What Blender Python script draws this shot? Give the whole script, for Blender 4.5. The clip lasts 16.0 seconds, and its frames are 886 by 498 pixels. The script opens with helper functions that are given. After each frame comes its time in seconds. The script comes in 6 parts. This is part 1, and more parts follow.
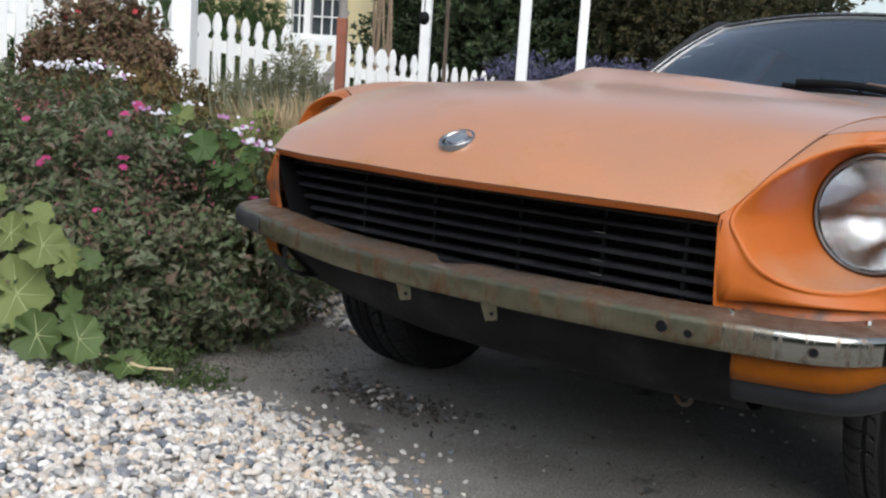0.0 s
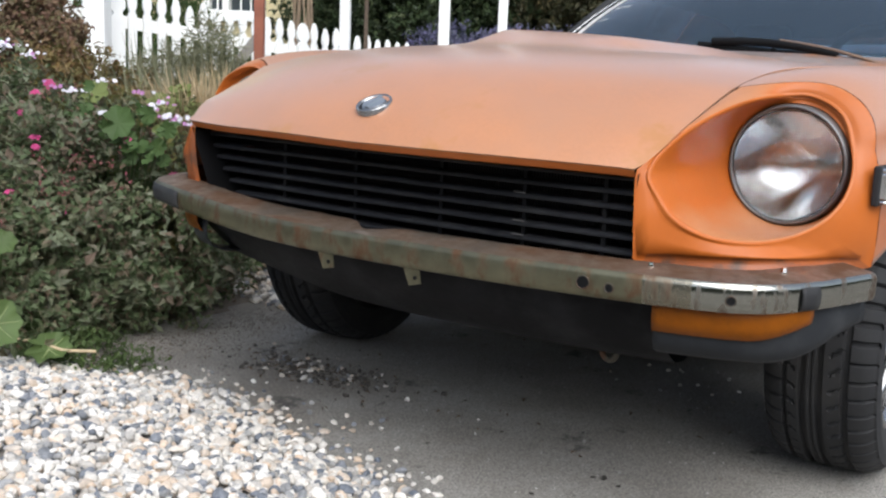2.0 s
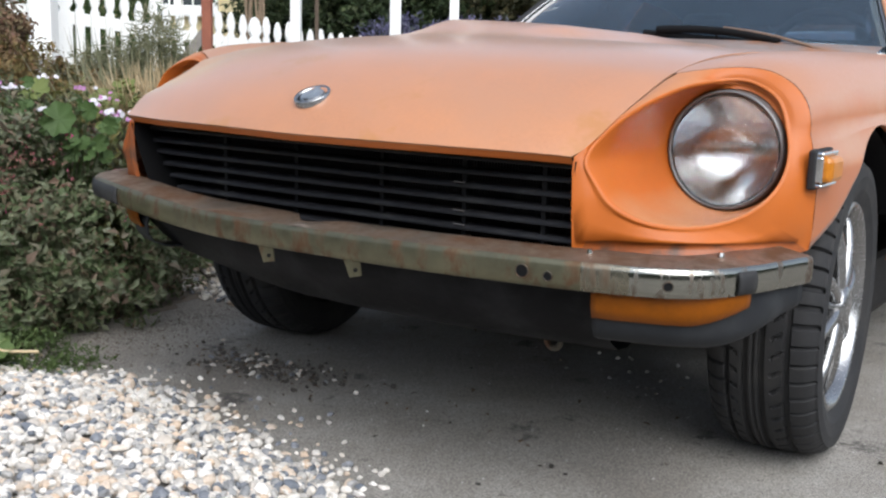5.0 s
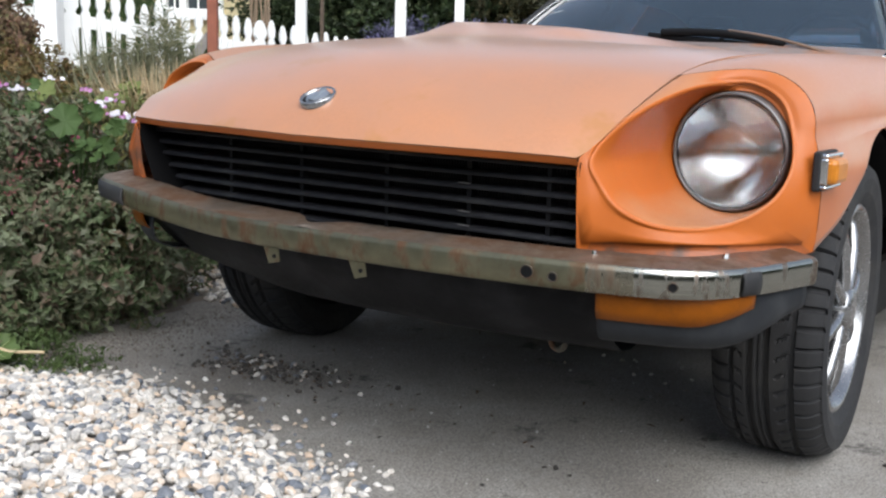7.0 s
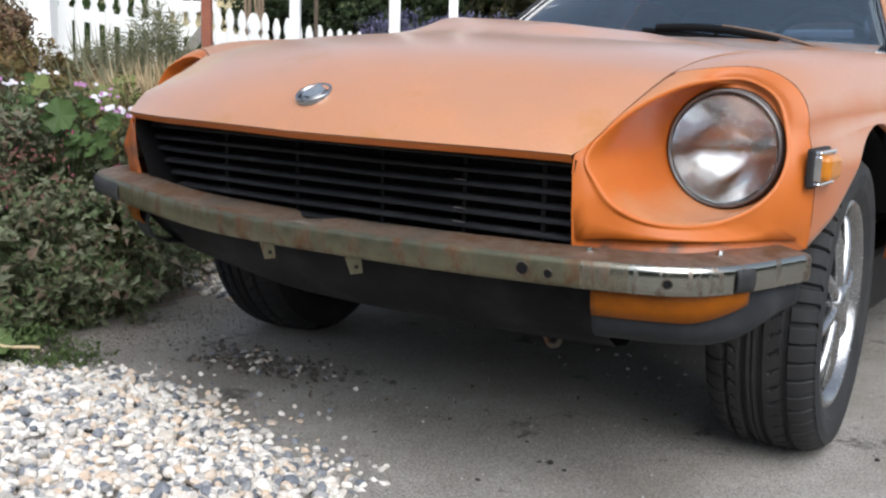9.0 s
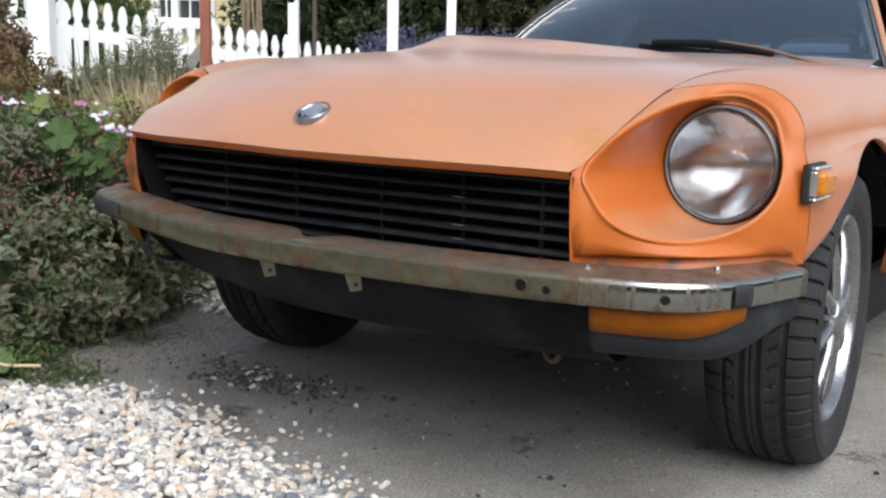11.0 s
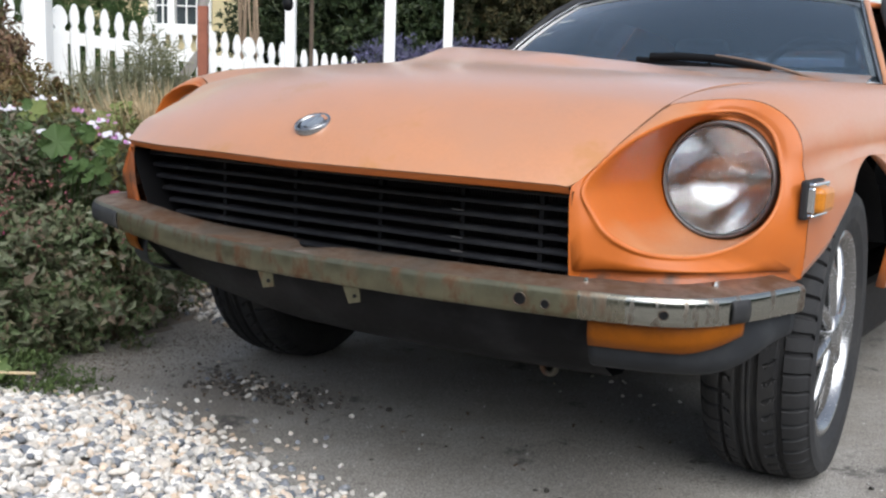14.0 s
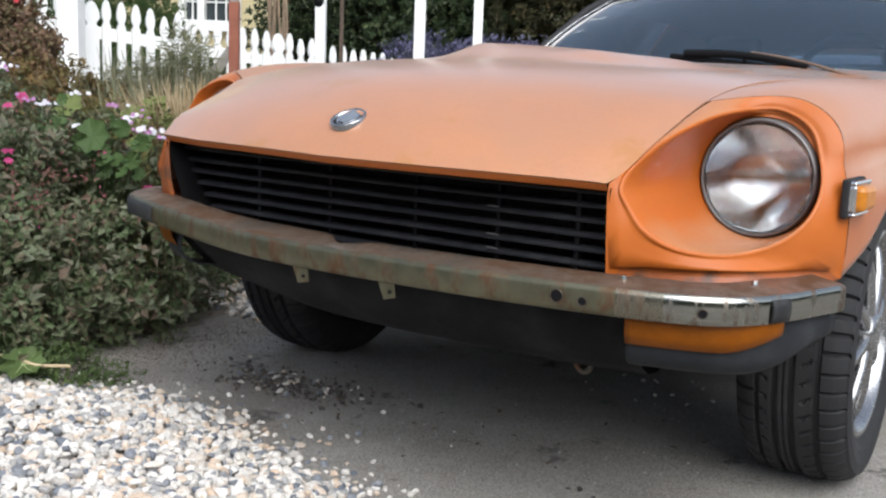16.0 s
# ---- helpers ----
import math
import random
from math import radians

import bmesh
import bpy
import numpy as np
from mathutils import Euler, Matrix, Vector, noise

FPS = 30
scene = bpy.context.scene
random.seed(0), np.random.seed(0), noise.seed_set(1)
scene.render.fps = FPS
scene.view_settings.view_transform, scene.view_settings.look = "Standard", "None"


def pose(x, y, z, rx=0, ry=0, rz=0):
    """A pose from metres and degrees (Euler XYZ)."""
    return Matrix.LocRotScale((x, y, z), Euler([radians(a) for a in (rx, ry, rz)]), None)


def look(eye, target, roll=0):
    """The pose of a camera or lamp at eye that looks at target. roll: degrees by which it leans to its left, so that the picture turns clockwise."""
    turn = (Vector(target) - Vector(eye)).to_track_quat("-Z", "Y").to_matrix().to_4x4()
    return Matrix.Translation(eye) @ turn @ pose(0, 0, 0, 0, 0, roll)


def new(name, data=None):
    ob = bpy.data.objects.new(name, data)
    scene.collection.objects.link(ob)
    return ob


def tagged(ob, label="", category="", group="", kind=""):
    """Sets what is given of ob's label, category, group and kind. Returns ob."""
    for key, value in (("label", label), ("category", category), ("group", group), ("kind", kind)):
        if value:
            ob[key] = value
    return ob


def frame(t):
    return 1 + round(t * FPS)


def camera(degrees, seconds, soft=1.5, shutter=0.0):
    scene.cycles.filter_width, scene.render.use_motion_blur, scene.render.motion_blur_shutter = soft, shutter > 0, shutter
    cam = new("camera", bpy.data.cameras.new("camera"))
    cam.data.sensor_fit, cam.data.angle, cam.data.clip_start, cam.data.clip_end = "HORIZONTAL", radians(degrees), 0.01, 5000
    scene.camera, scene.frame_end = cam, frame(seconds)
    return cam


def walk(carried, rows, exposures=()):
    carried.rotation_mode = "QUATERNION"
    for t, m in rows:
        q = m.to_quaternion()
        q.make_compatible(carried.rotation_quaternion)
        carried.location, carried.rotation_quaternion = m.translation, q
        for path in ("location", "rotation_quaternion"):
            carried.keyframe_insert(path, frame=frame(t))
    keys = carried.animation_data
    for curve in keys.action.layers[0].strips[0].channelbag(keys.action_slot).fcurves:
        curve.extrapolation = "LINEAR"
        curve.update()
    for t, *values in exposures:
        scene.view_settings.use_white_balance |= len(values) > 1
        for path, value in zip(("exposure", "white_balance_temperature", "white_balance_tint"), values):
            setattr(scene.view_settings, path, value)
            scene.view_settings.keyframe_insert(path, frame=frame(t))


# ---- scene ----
cam = camera(45.5, 16.0, soft=2.3)
PATH = [
    (0, (1.299, -1.359, 0.821), (-0.007, 0.124, 0.512), 3.8),
    (0.5, (1.307, -1.355, 0.819), (0.019, 0.135, 0.472), 3.1),
    (1, (1.309, -1.342, 0.815), (0.070, 0.187, 0.461), 2.9),
    (1.5, (1.307, -1.339, 0.802), (0.091, 0.209, 0.448), 2.5),
    (2, (1.31, -1.34, 0.802), (0.108, 0.22, 0.453), 2.2),
    (2.5, (1.322, -1.327, 0.806), (0.142, 0.247, 0.444), 2.1),
    (3, (1.316, -1.349, 0.813), (0.11, 0.206, 0.455), 2.2),
    (3.5, (1.325, -1.335, 0.815), (0.138, 0.239, 0.478), 1.1),
    (4, (1.333, -1.316, 0.799), (0.173, 0.275, 0.446), 1.6),
    (4.5, (1.336, -1.311, 0.796), (0.198, 0.289, 0.415), 1.7),
    (5, (1.334, -1.31, 0.797), (0.191, 0.291, 0.438), 1.5),
    (7.5, (1.336, -1.317, 0.792), (0.185, 0.28, 0.44), 1.6),
    (8, (1.336, -1.32, 0.796), (0.19, 0.28, 0.437), 1.5),
    (10.3, (1.339, -1.322, 0.803), (0.204, 0.283, 0.434), 1.8),
    (10.5, (1.344, -1.324, 0.804), (0.208, 0.284, 0.454), 1.5),
    (11, (1.342, -1.329, 0.808), (0.201, 0.278, 0.468), 1.3),
    (11.5, (1.348, -1.326, 0.805), (0.209, 0.283, 0.47), 1.3),
    (12, (1.345, -1.319, 0.805), (0.206, 0.289, 0.464), 1.0),
    (12.5, (1.347, -1.322, 0.805), (0.208, 0.288, 0.471), 0.8),
    (13, (1.349, -1.322, 0.807), (0.213, 0.289, 0.473), 0.6),
    (13.5, (1.344, -1.324, 0.807), (0.213, 0.292, 0.475), 1.1),
    (14, (1.335, -1.336, 0.816), (0.203, 0.28, 0.491), 1.9),
    (14.5, (1.333, -1.334, 0.815), (0.208, 0.289, 0.499), 2.6),
    (15, (1.325, -1.336, 0.814), (0.181, 0.269, 0.472), 2.5),
    (15.5, (1.323, -1.333, 0.81), (0.168, 0.266, 0.475), 1.7),
    (16, (1.317, -1.342, 0.813), (0.147, 0.246, 0.481), 2.1),
]
EXPOSE = [(0.0, 0.27), (1.5, 0.50), (3.0, 0.58), (16.0, 0.58)]
walk(cam, [(t, look(eye, target, roll)) for t, eye, target, roll in PATH], EXPOSE)


# ---- world, sun, exposure ----
world = bpy.data.worlds.new("world")
scene.world = world
world.use_nodes = True
wn, wl = world.node_tree.nodes, world.node_tree.links
sky = wn.new("ShaderNodeTexSky")
sky.sky_type, sky.sun_disc = "NISHITA", False
sky.sun_elevation, sky.sun_rotation = radians(47), radians(128)
sky.air_density, sky.dust_density, sky.ozone_density = 1.0, 2.0, 1.2
pale = wn.new("ShaderNodeHueSaturation")
pale.inputs["Saturation"].default_value = 0.66
wl.new(sky.outputs["Color"], pale.inputs["Color"])
wl.new(pale.outputs["Color"], wn["Background"].inputs["Color"])
wn["Background"].inputs["Strength"].default_value = 0.15
sun_data = bpy.data.lights.new("sun", "SUN")
sun_data.energy, sun_data.angle, sun_data.color = 2.1, radians(60), (0.96, 1.0, 1.035)
sun = new("sun", sun_data)
sun.matrix_world = look((4.5, -3.5, 6.2), (0, 0, 0))

# ---- materials ----
def material(name, base, rough=0.6, metal=0.0, vary=0.25, scale=8.0, fine=80.0, bump=0.2, bump_scale=60.0,
             second=None, mask_scale=3.0, mask=(0.5, 0.65), coat=0.0, spec=0.5, island=0.0, random_ob=0.0, rough2=None, grain=0.0, stain=None, dist=0.002, streak=1.0):
    m = bpy.data.materials.new(name)
    m.use_nodes = True
    n, l = m.node_tree.nodes, m.node_tree.links
    b = n["Principled BSDF"]
    tc = n.new("ShaderNodeTexCoord")
    geo = n.new("ShaderNodeNewGeometry")

    def noise_tex(sc, detail=4.0, rough_=0.6):
        t = n.new("ShaderNodeTexNoise")
        t.inputs["Scale"].default_value, t.inputs["Detail"].default_value, t.inputs["Roughness"].default_value = sc, detail, rough_
        l.new(geo.outputs["Position"], t.inputs["Vector"])
        return t

    def ramp(src, a, c):
        r = n.new("ShaderNodeMapRange")
        r.inputs["From Min"].default_value, r.inputs["From Max"].default_value = a, c
        l.new(src, r.inputs["Value"])
        return r.outputs["Result"]

    def mix(fac, a, c, mode="MIX"):
        x = n.new("ShaderNodeMix")
        x.data_type, x.blend_type = "RGBA", mode
        for sock, v in ((x.inputs[0], fac), (x.inputs[6], a), (x.inputs[7], c)):
            if hasattr(v, "is_linked"):
                l.new(v, sock)
            elif isinstance(v, (int, float)):
                sock.default_value = v
            else:
                sock.default_value = (*v, 1)
        return x.outputs[2]

    lo = tuple(max(0, c * (1 - vary)) for c in base)
    hi = tuple(min(1, c * (1 + vary)) for c in base)
    coarse = noise_tex(scale)
    small = noise_tex(fine, 3.0)
    col = mix(ramp(coarse.outputs["Fac"], 0.3, 0.7), lo, hi)
    col = mix(ramp(small.outputs["Fac"], 0.35, 0.65), col, mix(0.5, col, hi), "MIX")
    maskv = None
    if second is not None:
        mk = noise_tex(mask_scale, 8.0, 0.65)
        if streak != 1.0:
            mp = n.new("ShaderNodeMapping")
            mp.inputs["Scale"].default_value = (1.0, 1.0, streak)
            l.new(geo.outputs["Position"], mp.inputs["Vector"])
            l.new(mp.outputs["Vector"], mk.inputs["Vector"])
        maskv = ramp(mk.outputs["Fac"], *mask)
        col = mix(maskv, col, second)
    if stain is not None:
        st = noise_tex(stain[0], 5.0, 0.7)
        col = mix(ramp(st.outputs["Fac"], stain[1], stain[1] + 0.06), col, stain[2])
    if grain:
        gt = noise_tex(fine, 2.0, 0.8)
        gm = n.new("ShaderNodeMapRange")
        gm.inputs["From Min"].default_value, gm.inputs["From Max"].default_value = 0.35, 0.65
        gm.inputs["To Min"].default_value, gm.inputs["To Max"].default_value = 1 - grain, 1 + grain
        l.new(gt.outputs["Fac"], gm.inputs["Value"])
        gh = n.new("ShaderNodeHueSaturation")
        l.new(gm.outputs["Result"], gh.inputs["Value"])
        l.new(col, gh.inputs["Color"])
        col = gh.outputs["Color"]
    if island or random_ob:
        src = geo.outputs["Random Per Island"]
        if random_ob:
            oi = n.new("ShaderNodeObjectInfo")
            src = oi.outputs["Random"]
        hs = n.new("ShaderNodeHueSaturation")
        amount = island or random_ob
        mr = n.new("ShaderNodeMapRange")
        mr.inputs["To Min"].default_value, mr.inputs["To Max"].default_value = 1 - amount, 1 + amount
        l.new(src, mr.inputs["Value"])
        l.new(mr.outputs["Result"], hs.inputs["Value"])
        l.new(col, hs.inputs["Color"])
        col = hs.outputs["Color"]
    l.new(col, b.inputs["Base Color"])
    b.inputs["Metallic"].default_value = metal
    b.inputs["Specular IOR Level"].default_value = spec
    rr = n.new("ShaderNodeMapRange")
    rr.inputs["To Min"].default_value, rr.inputs["To Max"].default_value = max(0.02, rough * 0.8), min(1, rough * 1.2)
    l.new(small.outputs["Fac"], rr.inputs["Value"])
    rout = rr.outputs["Result"]
    if rough2 is not None and maskv is not None:
        q = n.new("ShaderNodeMix")
        q.data_type = "FLOAT"
        l.new(maskv, q.inputs[0])
        l.new(rout, q.inputs[2])
        q.inputs[3].default_value = rough2
        rout = q.outputs[0]
    l.new(rout, b.inputs["Roughness"])
    b.inputs["Coat Weight"].default_value = coat
    b.inputs["Coat Roughness"].default_value = 0.24
    if bump:
        bt = noise_tex(bump_scale, 5.0)
        bn = n.new("ShaderNodeBump")
        bn.inputs["Strength"].default_value, bn.inputs["Distance"].default_value = bump, dist
        l.new(bt.outputs["Fac"], bn.inputs["Height"])
        l.new(bn.outputs["Normal"], b.inputs["Normal"])
    return m


def leaf_material(name, colours, rough=0.55, through_light=0.25):
    """Leaves: a spread of colours from leaf to leaf, with light passing through."""
    m = bpy.data.materials.new(name)
    m.use_nodes = True
    n, l = m.node_tree.nodes, m.node_tree.links
    b = n["Principled BSDF"]
    geo = n.new("ShaderNodeNewGeometry")
    r = n.new("ShaderNodeValToRGB")
    r.color_ramp.elements[0].color = (*colours[0], 1)
    r.color_ramp.elements[1].color = (*colours[-1], 1)
    for i, c in enumerate(colours[1:-1]):
        e = r.color_ramp.elements.new((i + 1) / (len(colours) - 1))
        e.color = (*c, 1)
    l.new(geo.outputs["Random Per Island"], r.inputs["Fac"])
    t = n.new("ShaderNodeTexNoise")
    t.inputs["Scale"].default_value = 3.0
    l.new(geo.outputs["Position"], t.inputs["Vector"])
    hs = n.new("ShaderNodeHueSaturation")
    mr = n.new("ShaderNodeMapRange")
    mr.inputs["From Min"].default_value, mr.inputs["From Max"].default_value = 0.3, 0.7
    mr.inputs["To Min"].default_value, mr.inputs["To Max"].default_value = 0.75, 1.2
    l.new(t.outputs["Fac"], mr.inputs["Value"])
    l.new(mr.outputs["Result"], hs.inputs["Value"])
    l.new(r.outputs["Color"], hs.inputs["Color"])
    l.new(hs.outputs["Color"], b.inputs["Base Color"])
    b.inputs["Roughness"].default_value = rough
    b.inputs["Specular IOR Level"].default_value = 0.3
    tr = n.new("ShaderNodeBsdfTranslucent")
    l.new(hs.outputs["Color"], tr.inputs["Color"])
    ad = n.new("ShaderNodeMixShader")
    ad.inputs[0].default_value = through_light
    l.new(b.outputs[0], ad.inputs[1])
    l.new(tr.outputs[0], ad.inputs[2])
    l.new(ad.outputs[0], n["Material Output"].inputs["Surface"])
    return m


def glass_material(name, tint, rough=0.0, flutes=False):
    m = bpy.data.materials.new(name)
    m.use_nodes = True
    n, l = m.node_tree.nodes, m.node_tree.links
    b = n["Principled BSDF"]
    b.inputs["Base Color"].default_value = (*tint, 1)
    b.inputs["Roughness"].default_value = rough
    b.inputs["Transmission Weight"].default_value = 1.0
    b.inputs["IOR"].default_value = 1.52
    if flutes:
        geo = n.new("ShaderNodeNewGeometry")
        w = n.new("ShaderNodeTexWave")
        w.bands_direction = "X"
        w.inputs["Scale"].default_value, w.inputs["Distortion"].default_value = 70.0, 0.6
        l.new(geo.outputs["Position"], w.inputs["Vector"])
        bn = n.new("ShaderNodeBump")
        bn.inputs["Strength"].default_value, bn.inputs["Distance"].default_value = 0.42, 0.0018
        cross = n.new("ShaderNodeTexWave")
        cross.bands_direction, cross.wave_profile = "Z", "SAW"
        cross.inputs["Scale"].default_value, cross.inputs["Distortion"].default_value = 16.0, 0.0
        l.new(geo.outputs["Position"], cross.inputs["Vector"])
        both = n.new("ShaderNodeMath")
        both.operation = "MULTIPLY_ADD"
        both.inputs[1].default_value = 1.6
        l.new(cross.outputs["Fac"], both.inputs[0])
        l.new(w.outputs["Fac"], both.inputs[2])
        l.new(both.outputs[0], bn.inputs["Height"])
        l.new(bn.outputs["Normal"], b.inputs["Normal"])
    return m


PAINT = material("orange_paint", (0.45, 0.112, 0.016), rough=0.44, vary=0.08, scale=4, fine=120, bump=0.04, bump_scale=25, coat=0.16, second=(0.46, 0.128, 0.026), mask_scale=2.2, mask=(0.45, 0.7))
def bleached_and_sky_lit(m, pale, lo=0.30, hi=0.85):
    """Bleached paint, with sky reflection also coloured in where it faces up, ragged border."""
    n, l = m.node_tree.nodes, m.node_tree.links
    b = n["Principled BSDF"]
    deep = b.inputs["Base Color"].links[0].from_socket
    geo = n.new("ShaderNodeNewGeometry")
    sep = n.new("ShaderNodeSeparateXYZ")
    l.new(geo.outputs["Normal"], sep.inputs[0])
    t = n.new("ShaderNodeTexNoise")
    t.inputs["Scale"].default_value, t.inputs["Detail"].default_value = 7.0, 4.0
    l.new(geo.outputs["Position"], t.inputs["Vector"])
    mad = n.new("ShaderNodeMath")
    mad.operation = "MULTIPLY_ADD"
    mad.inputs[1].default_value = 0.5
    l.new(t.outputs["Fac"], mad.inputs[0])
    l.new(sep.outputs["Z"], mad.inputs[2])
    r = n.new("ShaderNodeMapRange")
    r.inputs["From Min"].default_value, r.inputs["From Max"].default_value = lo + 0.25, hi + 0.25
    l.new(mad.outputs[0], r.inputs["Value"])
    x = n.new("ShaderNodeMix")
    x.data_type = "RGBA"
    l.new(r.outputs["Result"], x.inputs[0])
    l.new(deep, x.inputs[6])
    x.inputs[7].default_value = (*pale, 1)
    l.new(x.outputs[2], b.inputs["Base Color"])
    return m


FADED = material("faded_orange_paint", (0.485, 0.210, 0.096), stain=(3.2, 0.55, (0.45, 0.195, 0.066)), rough=0.40, vary=0.10, scale=3, fine=140, bump=0.05, bump_scale=20, coat=1.0, second=(0.44, 0.212, 0.115), mask_scale=2.6, mask=(0.42, 0.66))
FENDER = bleached_and_sky_lit(material("half_faded_orange_paint", (0.45, 0.115, 0.018), rough=0.40, vary=0.10, scale=3, fine=140, bump=0.05, bump_scale=20, coat=0.55, second=(0.46, 0.135, 0.032), mask_scale=2.6, mask=(0.42, 0.66)), (0.47, 0.205, 0.095), 0.14, 0.44)
CASE = bleached_and_sky_lit(material("scoop_orange_paint", (0.45, 0.112, 0.016), rough=0.44, vary=0.09, scale=4, fine=120, bump=0.05, bump_scale=22, coat=0.14, spec=0.3, second=(0.46, 0.130, 0.028), mask_scale=2.4, mask=(0.42, 0.66)), (0.47, 0.20, 0.09), 0.64, 0.94)
# grime for the lower band; its dark colour also paints shade on the far surround
GRIMY_SHADED = material("grimy_shaded_orange_paint", (0.30, 0.075, 0.014), rough=0.5, vary=0.25, scale=12, fine=90, bump=0.15, bump_scale=80, second=(0.10, 0.045, 0.025), mask_scale=20, mask=(0.50, 0.66), coat=0.2)
for chalky in (FADED, FENDER):
    fb = chalky.node_tree.nodes["Principled BSDF"]
    fb.inputs["Sheen Weight"].default_value, fb.inputs["Sheen Roughness"].default_value = 0.25, 0.42
    fb.inputs["Sheen Tint"].default_value = (1.0, 0.92, 0.86, 1)
fb.inputs["Sheen Weight"].default_value = 0.10
CHROME = material("worn_chrome", (0.38, 0.375, 0.33), rough=0.15, metal=1.0, vary=0.08, scale=12, fine=60, bump=0.05, bump_scale=18, second=(0.13, 0.075, 0.045), mask_scale=30, mask=(0.54, 0.66), rough2=0.75, streak=0.35)
HALFCHROME = material("half_dull_chrome", (0.27, 0.247, 0.19), rough=0.27, metal=0.95, vary=0.15, scale=14, fine=55, bump=0.07, bump_scale=20, second=(0.16, 0.085, 0.048), mask_scale=32, mask=(0.50, 0.64), rough2=0.75, streak=0.22)
DULL = material("dull_stained_chrome", (0.160, 0.150, 0.098), rough=0.36, metal=0.85, vary=0.30, scale=16, fine=50, bump=0.08, bump_scale=22, second=(0.15, 0.082, 0.046), mask_scale=34, mask=(0.50, 0.66), rough2=0.75, streak=0.55)
RUSTY = material("rusty_chrome", (0.25, 0.20, 0.155), rough=0.42, metal=0.75, vary=0.2, scale=14, fine=160, bump=0.25, bump_scale=90, second=(0.14, 0.075, 0.042), mask_scale=9, mask=(0.38, 0.62), rough2=0.85)
TOPCHROME = material("rust_flecked_chrome", (0.33, 0.28, 0.23), rough=0.34, metal=0.85, vary=0.15, scale=14, fine=120, bump=0.15, bump_scale=60, second=(0.16, 0.085, 0.048), mask_scale=9, mask=(0.40, 0.62), rough2=0.8)
RUSTDARK = material("rust_stained_steel", (0.085, 0.075, 0.058), rough=0.55, metal=0.5, vary=0.3, second=(0.13, 0.06, 0.03), mask_scale=40, mask=(0.45, 0.6), bump=0.2)
BRIGHT = material("bright_chrome", (0.75, 0.75, 0.74), rough=0.12, metal=1.0, vary=0.05, bump=0.0)
BARREL = material("dark_barrel_alloy", (0.045, 0.043, 0.042), rough=0.4, metal=0.8, vary=0.25, bump=0.1)
ALLOY = material("silver_alloy", (0.34, 0.34, 0.34), rough=0.26, metal=0.9, vary=0.08, fine=150, bump=0.05)
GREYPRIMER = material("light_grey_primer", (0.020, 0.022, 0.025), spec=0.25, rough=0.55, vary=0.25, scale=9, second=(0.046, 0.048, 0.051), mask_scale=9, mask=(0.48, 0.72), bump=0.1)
# same grey primer as the corners, darkened to hold the shade under the bumper
SHADED_PRIMER = material("shaded_grey_primer", (0.008, 0.008, 0.009), spec=0.12, rough=0.6, vary=0.3, scale=9, second=(0.026, 0.026, 0.028), mask_scale=9, mask=(0.48, 0.72), bump=0.1)
COWL = material("dusty_cowl_paint", (0.19, 0.15, 0.135), rough=0.5, vary=0.3, second=(0.30, 0.13, 0.06), mask_scale=12, mask=(0.5, 0.65), bump=0.1)
BLACK = material("satin_black", (0.006, 0.006, 0.0065), spec=0.15, rough=0.55, vary=0.3, bump=0.1)
GRILLE = material("dusty_grille_black", (0.014, 0.014, 0.016), spec=0.25, rough=0.5, vary=0.3, second=(0.032, 0.032, 0.032), mask_scale=15, mask=(0.5, 0.7), bump=0.1)
RUBBER = material("black_rubber", (0.012, 0.012, 0.013), rough=0.7, vary=0.25, scale=14, second=(0.04, 0.038, 0.035), mask_scale=10, mask=(0.5, 0.7), bump=0.15)
ALLOYDULL = material("dull_metal_ring", (0.16, 0.152, 0.148), rough=0.45, metal=0.5, vary=0.2, bump=0.1)
TYRE = material("tyre_rubber", (0.014, 0.014, 0.015), rough=0.75, vary=0.25, scale=12, fine=150, second=(0.036, 0.034, 0.031), mask_scale=9, mask=(0.5, 0.75), bump=0.2, bump_scale=250)
AMBER = material("amber_lens", (0.205, 0.056, 0.002), rough=0.35, vary=0.25, scale=16, fine=200, bump=0.2, bump_scale=120, coat=0.0, spec=0.2)
AMBERSIDE = material("yellow_amber_lens", (0.50, 0.17, 0.01), rough=0.3, vary=0.2, scale=30, fine=200, bump=0.1, coat=0.3)
GLASS = glass_material("windscreen_glass", (0.27, 0.36, 0.44))
GLASS.node_tree.nodes["Principled BSDF"].inputs["Specular Tint"].default_value = (0.55, 0.78, 1.0, 1)
GLASS.node_tree.nodes["Principled BSDF"].inputs["Transmission Weight"].default_value = 0.94
GLASS.node_tree.nodes["Principled BSDF"].inputs["IOR"].default_value = 1.56
GLASS.node_tree.nodes["Principled BSDF"].inputs["Sheen Weight"].default_value = 0.9
GLASS.node_tree.nodes["Principled BSDF"].inputs["Sheen Roughness"].default_value = 0.22
SIDEGLASS = glass_material("dark_side_glass", (0.10, 0.13, 0.16))
CLEAR = glass_material("side_glass", (0.72, 0.80, 0.85))
LENS = glass_material("headlight_glass", (0.93, 0.95, 0.95), 0.0, True)
ASPHALT = material("worn_asphalt", (0.254, 0.238, 0.214), rough=0.9, vary=0.26, scale=2.5, fine=210, grain=0.40, stain=(6.0, 0.60, (0.09, 0.082, 0.074)), bump=0.2, bump_scale=480, second=(0.20, 0.181, 0.155), mask_scale=1.9, mask=(0.42, 0.62), dist=0.004)
